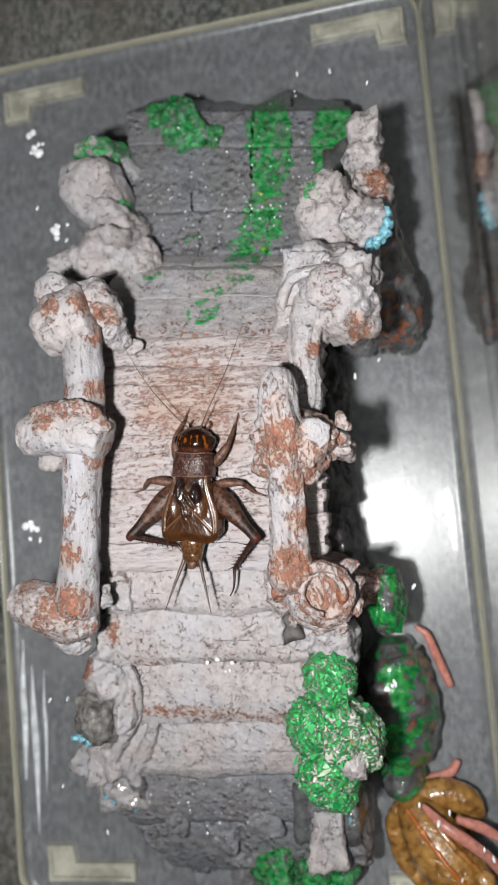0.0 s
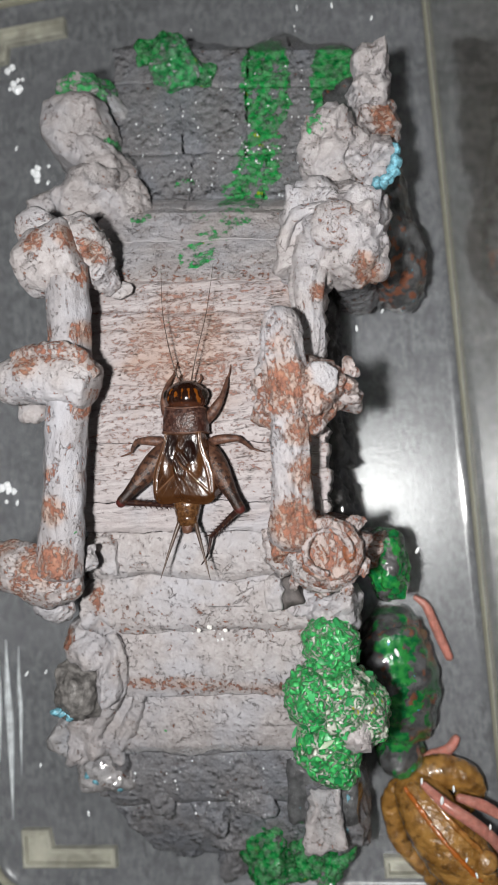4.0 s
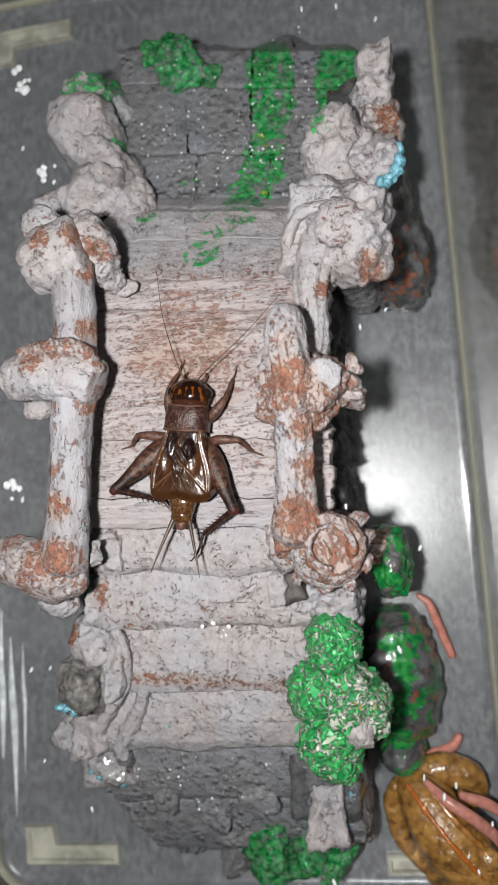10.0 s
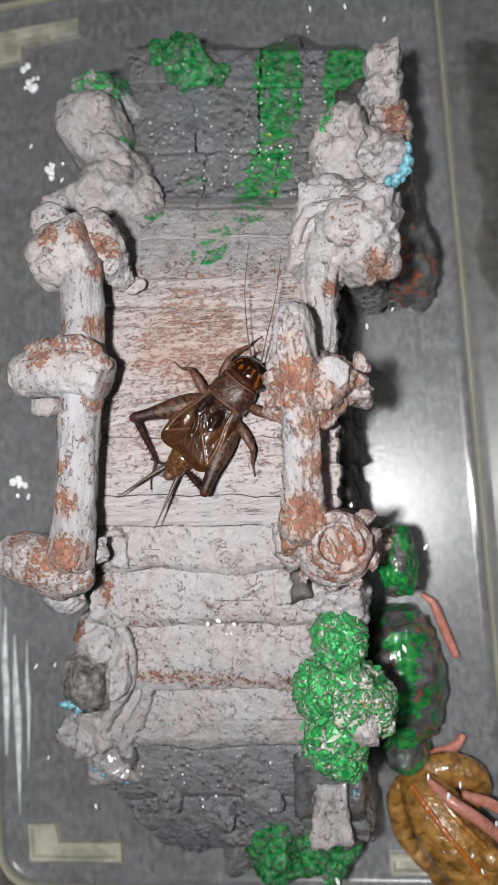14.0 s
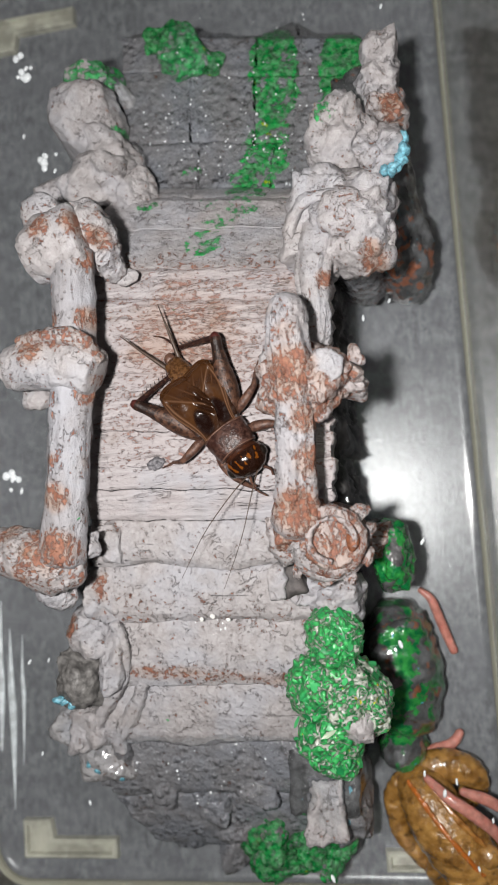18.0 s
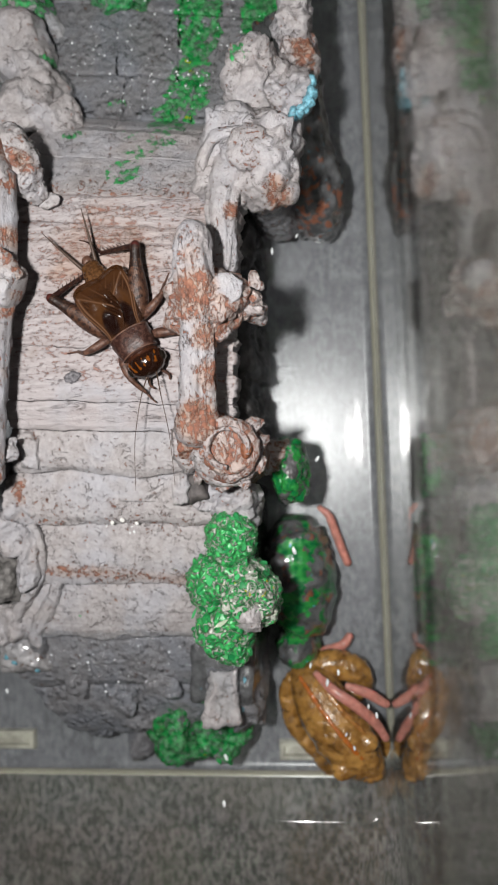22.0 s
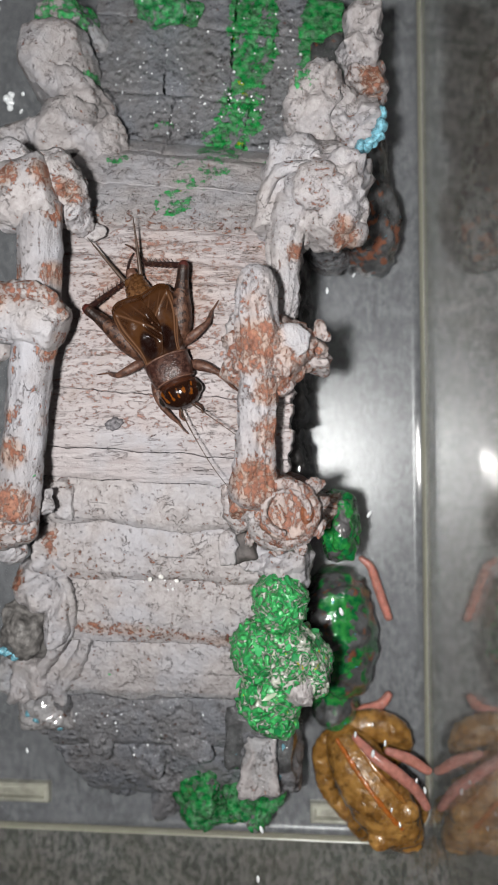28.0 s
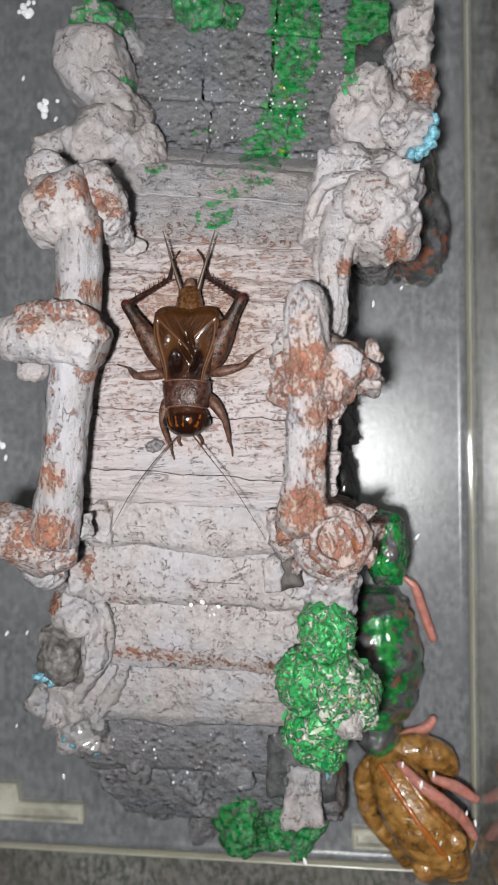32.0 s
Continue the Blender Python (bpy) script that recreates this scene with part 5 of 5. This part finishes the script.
def wing_mesh(side):
    """A stiff forewing laid over the back, folded down along the flank, with raised ribs and a crumpled harp."""
    verts, faces, nx, ny = [], [], 46, 84
    marks = []
    for layer in (0.0, -0.14):
        for j in range(ny + 1):
            s = j / ny
            for i in range(nx + 1):
                u = i / nx
                x, y, z = wing_shape(side, u, s)
                rib = max(math.exp(-(((u - 0.80) / 0.022) ** 2)), math.exp(-(((u - 0.88) / 0.020) ** 2)), 0.8 * math.exp(-((s / 0.022) ** 2)))
                slant = math.exp(-(((y + 0.7 + 0.95 * (x + 0.6)) / 0.20) ** 2)) * smooth(x, -0.9, -0.3) * smooth(u, 0.95, 0.8)
                net = math.exp(-((math.sin(1.9 * x + 1.1 * y) / 0.16) ** 2)) * smooth(-2.2 - y, 0, 1.0) * smooth(0.78 - u, 0, 0.1) * 0.4
                harp = smooth(1.15 - math.hypot((x + 0.35) / 1.35, (y + 0.9) / 2.3), 0, 0.5) if side > 0 else 0.0
                wave = math.sin(5.2 * (x + 0.45 * y) + 1.4 * math.sin(1.1 * y))
                z += 0.16 * rib + 0.14 * slant + 0.05 * net + harp * 0.26 * wave + 0.035 * fbm((x, y, side), 1.5, 3, 7.0)
                z -= 0.22 * smooth(1.0 - math.hypot((x - 2.0) / 1.3, (y + 1.2) / 2.4), 0, 0.8) + 0.30 * smooth(1.0 - math.hypot((x - 1.0) / 1.2, (y - 0.9) / 1.9), 0, 0.7)
                patch = smooth(1.25 - math.hypot((x - (1.3 if side > 0 else 1.7)) / 1.15, (y - 1.4) / 2.3), 0, 0.45)
                centre = 0.7 * smooth(1.0 - math.hypot((x - 0.2) / 1.1, (y + 1.6) / 2.4), 0, 0.6) if side < 0 else 0.65 * harp * (0.6 - 0.4 * wave)
                amber = 0.35 + 0.65 * smooth(1.3 - math.hypot((x - 2.0) / 1.6, (y + 1.0) / 2.6), 0, 0.8) + 0.35 * smooth(-3.6 - y, 0, 1.5)
                marks.append((min(1.0, amber), min(1.0, max(patch, centre)), min(1.0, max(rib, 0.7 * slant, net) * smooth(1.0 - s, 0.05, 0.25))))
                verts.append((side * x, y, z + layer))
    row = nx + 1
    size = row * (ny + 1)
    for j in range(ny):
        for i in range(nx):
            a = j * row + i
            quad = (a, a + 1, a + row + 1, a + row)
            faces.append(quad if side < 0 else tuple(reversed(quad)))
            faces.append(tuple(size + k for k in (reversed(quad) if side < 0 else quad)))
    rim = [i for i in range(row)] + [(j + 1) * row - 1 for j in range(1, ny + 1)] + [ny * row + i for i in range(nx - 1, -1, -1)] + [j * row for j in range(ny - 1, 0, -1)]
    for k, a in enumerate(rim):
        c = rim[(k + 1) % len(rim)]
        faces.append((a, c, size + c, size + a) if side > 0 else (c, a, size + a, size + c))
    turn = iter(marks)
    return mesh_of("forewing", verts, faces, lambda p: next(turn))


THIGH = 12.0


def thigh_tint(p):
    """Feathered dark bars along the thigh, a black band before the knee and a dull red knee."""
    x, y, z = p
    d = -y
    bars = (0.5 + 0.5 * math.sin(5.4 * d - 3.2 * abs(x - 0.1))) * smooth(d, 1.8, 3.0) * smooth(9.2 - d, 0, 0.8) * smooth(1.45 - abs(x), 0, 0.35) * 0.60
    band = smooth(d, 9.1, 9.5) * smooth(11.0 - d, 0, 0.4)
    return max(bars, band, 0.5 * smooth(d, 6.0, 8.8), 0.4 * smooth(abs(x), 1.0, 1.6)), 0.75 * smooth(d, 11.1, 11.7), 0.0


def shin_mesh(s):
    """The spiny shin and its foot, folded forward along the thigh when unturned."""
    tubes = [tube_mesh("shin", [(0, 0, 0.1, 0.52), (0, 2.2, -1.1, 0.46), (0, 5.0, -2.9, 0.38), (0, 7.0, -4.2, 0.36)], 24, 12, 0.0, 1.0, 0.0, 1.0, None, 0.5)]
    for k in range(7):
        for w in (-1, 1):
            y = 1.7 + 0.75 * k
            z = 0.2 - 0.62 * y
            tubes.append(tube_mesh("spine", [(w * 0.25, y, z + 0.2, 0.13), (w * 0.75, y + 0.5, z + 0.55, 0.03)], 4, 6))
    tubes.append(tube_mesh("foot", [(0, 7.0, -4.2, 0.30), (s * 1.1, 8.3, -4.3, 0.22), (s * 2.0, 9.6, -4.35, 0.16), (s * 2.4, 11.0, -4.4, 0.10)], 14, 8))
    for w in (-1, 1):
        tubes.append(tube_mesh("spur", [(w * 0.2, 6.8, -4.0, 0.14), (w * 0.7, 7.9, -4.2, 0.04)], 4, 6))
    return joined("shin", tubes)


def cricket():
    mt = cricket_materials()
    c = tagged(new("cricket"), "glossy dark brown cricket standing on the bridge's planks", "cricket")
    joints = {"cricket": c}
    part("head", rock_mesh("head", (0, 9.35, 3.5), (3.3, 2.65, 2.75), (22, 0, 0), 0.02, 3, 1, 0, 6, head_tint), mt["head"], c, "shiny black head with amber stripes")
    for s in (-1, 1):
        part("eye", rock_mesh("eye", (s * 2.85, 9.75, 3.7), (0.72, 0.95, 1.15), (0, 0, 0), 0, 3, 1, 0, 3), EYE, c)
        part("antenna_socket", rock_mesh("antenna_socket", (s * 0.85, 11.45, 3.9), (0.36, 0.42, 0.36), (0, 0, 0), 0.05, 1, 2, 0, 3), mt["leg"], c)
        limb("palp", [(s * 1.0, 11.2, 2.2, 0.24), (s * 1.8, 12.5, 1.2, 0.2), (s * 1.5, 13.3, 0.4, 0.17)], mt["leg"], c, (0, 0, 0), 8, 10)
    shield = [(7.75, 2.9, 3.6, 2.55, 2.5), (7.3, 3.2, 3.6, 2.75, 2.7), (6.2, 3.35, 3.65, 2.8, 2.8), (4.8, 3.45, 3.65, 2.75, 2.8), (3.75, 3.45, 3.6, 2.6, 2.7)]
    part("pronotum", loft_mesh("pronotum", shield, 26, 44, 0.10, 3.0), mt["shell"], c, "dark mottled saddle-shaped neck shield")
    for y, w in ((7.6, 3.08), (3.85, 3.5)):
        arc = [(w * math.copysign(abs(math.cos(radians(q))) ** 0.75, math.cos(radians(q))), y + 0.12 * math.sin(radians(q * 3)), 3.62 + 2.66 * math.copysign(abs(math.sin(radians(q))) ** 0.75, math.sin(radians(q))), 0.15) for q in range(-10, 191, 12)]
        limb("shield_rim", arc, mt["leg"], c, (0, 0, 0), 8, 40)
    trunk = [(4.6, 2.6, 2.9, 2.0, 2.1), (1.0, 3.5, 2.7, 2.3, 2.2), (-3.5, 3.2, 2.6, 2.2, 2.2), (-6.2, 2.3, 2.6, 2.0, 2.1), (-8.4, 1.85, 2.5, 1.7, 2.0), (-9.8, 1.5, 2.3, 1.3, 2.0), (-10.6, 1.0, 2.1, 0.8, 2.0)]
    part("abdomen", loft_mesh("abdomen", trunk, 60, 32, 0.08, 4.0), mt["belly"], c, "banded tan-brown abdomen")
    for k in range(4):
        y, r = -6.3 - 1.05 * k, 2.36 - 0.24 * k
        part("abdomen_ring", loft_mesh("abdomen_ring", [(y + 0.55, r * 0.98, 2.6, 2.12 - 0.24 * k, 2.1), (y, r + 0.03, 2.58, 2.10 - 0.25 * k, 2.1), (y - 0.5, r - 0.16, 2.5, 1.96 - 0.26 * k, 2.1)], 10, 30, 0.05, k), mt["belly"], c)
    part("tail_plate", rock_mesh("tail_plate", (0, -10.4, 2.5), (0.95, 1.15, 0.7), (0, 0, 0), 0.2, 1.0, 5, 0.1, 4), mt["leg"], c, "pale hairy tail plate")
    for s in (-1, 1):
        side = "r" if s > 0 else "l"
        part("forewing", wing_mesh(s), mt["wing"], c, "translucent brown veined forewing")
        joints["cercus_" + side] = limb("cercus", [(0, 0.6, 0, 0.42), (s * 0.9, -2.2, 0.5, 0.30), (s * 1.9, -5.4, 0.9, 0.19), (s * 2.9, -8.8, 1.2, 0.05)], mt["hair"], c, (s * 1.0, -9.6, 2.4), 8, 18, label="tapering tail bristle")
        joints["antenna_" + side] = limb("antenna", [(0, 0, 0, 0.13), (s * 0.5, 4, 1.2, 0.09), (s * 1.0, 11, 0.8, 0.06), (s * 0.6, 19, -0.6, 0.03)], mt["hair"], c, (s * 0.85, 11.5, 4.0), 8, 40, label="long thread-like antenna")
        # front leg
        leg = limb("front_leg", [(0, 0, 0, 0.55), (s * 1.0, 1.2, 0.5, 0.85), (s * 2.0, 2.6, 0.7, 0.72), (s * 2.7, 3.9, 0.5, 0.45)], mt["leg"], c, (s * 2.8, 5.6, 2.3), 14, 22)
        limb("tibia", [(s * 2.7, 3.9, 0.5, 0.46), (s * 3.0, 5.6, -0.5, 0.38), (s * 3.1, 7.0, -1.5, 0.26)], mt["leg"], leg, (0, 0, 0), 10, 14)
        limb("foot", [(s * 3.1, 7.0, -1.5, 0.20), (s * 3.4, 8.0, -1.9, 0.16), (s * 3.5, 9.2, -2.1, 0.10)], mt["leg"], leg, (0, 0, 0), 8, 8)
        joints["front_" + side] = leg
        # middle leg
        leg = limb("middle_leg", [(0, 0, 0, 0.55), (s * 1.5, 0.3, 0.8, 0.76), (s * 3.3, 0.5, 1.0, 0.66), (s * 4.8, 0.5, 0.8, 0.46)], mt["leg"], c, (s * 3.2, 2.5, 2.2), 14, 22)
        limb("tibia", [(s * 4.8, 0.5, 0.8, 0.46), (s * 5.8, -0.2, -0.4, 0.36), (s * 6.5, -0.9, -1.6, 0.26)], mt["leg"], leg, (0, 0, 0), 10, 14)
        limb("foot", [(s * 6.5, -0.9, -1.6, 0.19), (s * 7.4, -1.2, -1.9, 0.15), (s * 8.5, -1.5, -2.0, 0.09)], mt["leg"], leg, (0, 0, 0), 8, 8)
        joints["middle_" + side] = leg
        # jumping leg: thick barred thigh, dull red knee, spiny shin
        leg = limb("hind_leg", [(0, 0.9, -0.1, 0.9), (0, -0.9, 0.25, 1.55), (0, -3.0, 0.75, 1.85), (0, -5.2, 1.25, 1.70), (0, -7.6, 1.75, 1.22), (0, -9.8, 2.1, 0.88), (0, -11.3, 2.2, 0.86), (0, -THIGH, 2.1, 0.66)], mt["thigh"], c, (s * 2.6, 2.2, 2.4), 26, 60, label="thick barred jumping leg with a red knee", tint=thigh_tint)
        shin = part("shin", shin_mesh(-s), mt["shin"], leg, "dark spiny shin and foot", (0, -THIGH + 0.5, 2.1))
        joints["hind_" + side], joints["shin_" + side] = leg, shin
    return joints


ground()
plastic_box()
frog()
worms()
BRIDGE = bridge()
water(BRIDGE)
GLINT_WHITE = glint_skin()
bubbles(GLINT_WHITE)
beads(GLINT_WHITE)
litter()
CRICKET = cricket()

# seconds, x, y, z, heading in degrees (0: towards +y, to the left positive)
CRICKET_ROWS = [
    (0, 2.68, -1.07, 46.30, -7.1),
    (1, 2.35, -1.65, 46.30, -7.0),
    (2, 2.28, -1.05, 46.30, 0.1),
    (3, 2.55, -1.25, 46.30, -4.2),
    (6, 2.59, -2.90, 46.30, -4.8),
    (7, 2.30, -1.75, 46.30, -6.2),
    (8, 1.90, -2.75, 46.30, -9.0),
    (9, 1.32, -2.17, 46.30, -11.4),
    (10, 1.75, -1.95, 46.30, -9.0),
    (11, 2.68, -2.13, 46.30, -1.8),
    (12, 2.83, -3.08, 46.30, -3.4),
    (12.5, 1.95, -2.60, 46.30, -12.5),
    (13, 2.17, -1.81, 46.30, -21.4),
    (13.5, 2.99, -0.10, 46.30, -28.0),
    (14, 4.92, 2.70, 46.30, -44.0),
    (14.2, 5.00, 1.60, 46.30, -62.0),
    (14.5, 5.14, -0.15, 46.30, -92.6),
    (15.5, 6.10, 1.40, 46.30, -117.0),
    (16.5, 6.69, 2.50, 46.30, -135.1),
    (17, 6.50, 2.70, 46.30, -137.5),
    (18, 5.87, 3.16, 46.30, -146.0),
    (19, 5.67, 3.52, 46.30, -145.6),
    (20, 6.45, 3.86, 46.30, -145.5),
    (21, 5.70, 4.90, 46.30, -148.0),
    (22, 5.24, 5.74, 46.30, -150.9),
    (23, 4.62, 7.01, 46.30, -151.9),
    (24, 4.40, 8.00, 46.30, -152.0),
    (25, 4.44, 8.60, 46.30, -156.9),
    (28, 3.63, 9.30, 46.30, -157.3),
    (29, 3.50, 9.00, 46.30, -164.0),
    (30, 3.18, 9.06, 46.30, -166.2),
    (31, 1.71, 10.19, 46.30, -179.1),
    (32, 1.88, 9.30, 46.30, -181.2),
]

# seconds, turn of the left and the right antenna
ANTENNA_ROWS = [
    (0, 40, -18), (1, 14, -34), (2, 62, 2), (3, 14, -12), (6, 6, 2), (7, 6, -34), (8, -18, -24), (9, 34, -34), (10, 18, -38), (11, 50, -4), (12, 14, 4), (13, 40, -20),
    (14, 40, 32), (14.5, -70, -80), (16.5, -84, -92), (18, -56, -70), (19, -66, -76), (20, -66, -78), (22, -24, -36), (23, -28, -42), (24, 100, -30), (25, 18, -40),
    (28, 26, 12), (29, 40, -44), (30, -36, -50), (31, -24, -34), (32, 34, -34),
]
# seconds, turn of the left and the right thigh, of the left and the right shin against its thigh
HIND_ROWS = [
    (0, -41, 47, -60, 95), (2, -36, 38, -58, 97), (6, -44, 29, -54, 98), (9, -45, 32, -56, 96), (11, -42, 30, -56, 98), (12, -46, 29, -56, 98), (13, -36, 27, -80, 95), (14, -37, 20, -84, 70),
    (14.5, -52, 21, -18, 55), (16.5, -32, 38, -98, 72), (18, -27, 29, -96, 72), (20, -26, 31, -96, 74), (22, -31, 28, -90, 76), (23, -32, 36, -92, 80), (25, -30, 30, -92, 86),
    (28, -29, 28, -96, 84), (30, -26, 35, -100, 84), (31, -31, 29, -98, 96), (32, -28, 34, -98, 96),
]
# seconds, turn of the left and the right front leg, of the left and the right middle leg
FRONT_ROWS = [
    (0, -24, 0, 2, 0), (9, -24, 0, 4, 0), (12, -24, 0, 4, 0), (13, -14, -28, 4, -4), (14, -20, -38, -16, -24), (14.5, 6, 8, -34, -30), (16.5, 26, 30, 22, 4),
    (20, 26, 28, 22, 2), (22, 26, 22, 22, -6), (25, 18, 22, 22, -2), (28, 14, 26, 20, 0), (30, 6, 22, 18, 0), (32, 0, 22, 17, 0),
]


def motions():
    walk(CRICKET["cricket"], [(t, pose(x * MM, y * MM, z * MM, 0, 0, a)) for t, x, y, z, a in CRICKET_ROWS])
    for rows, names in ((ANTENNA_ROWS, ("antenna_l", "antenna_r")), (HIND_ROWS, ("hind_l", "hind_r", "shin_l", "shin_r")), (FRONT_ROWS, ("front_l", "front_r", "middle_l", "middle_r"))):
        for column, name in enumerate(names):
            ob = CRICKET[name]
            x, y, z = ob.location
            walk(ob, [(t, pose(x, y, z, 0, 0, turns[column])) for t, *turns in rows])


motions()
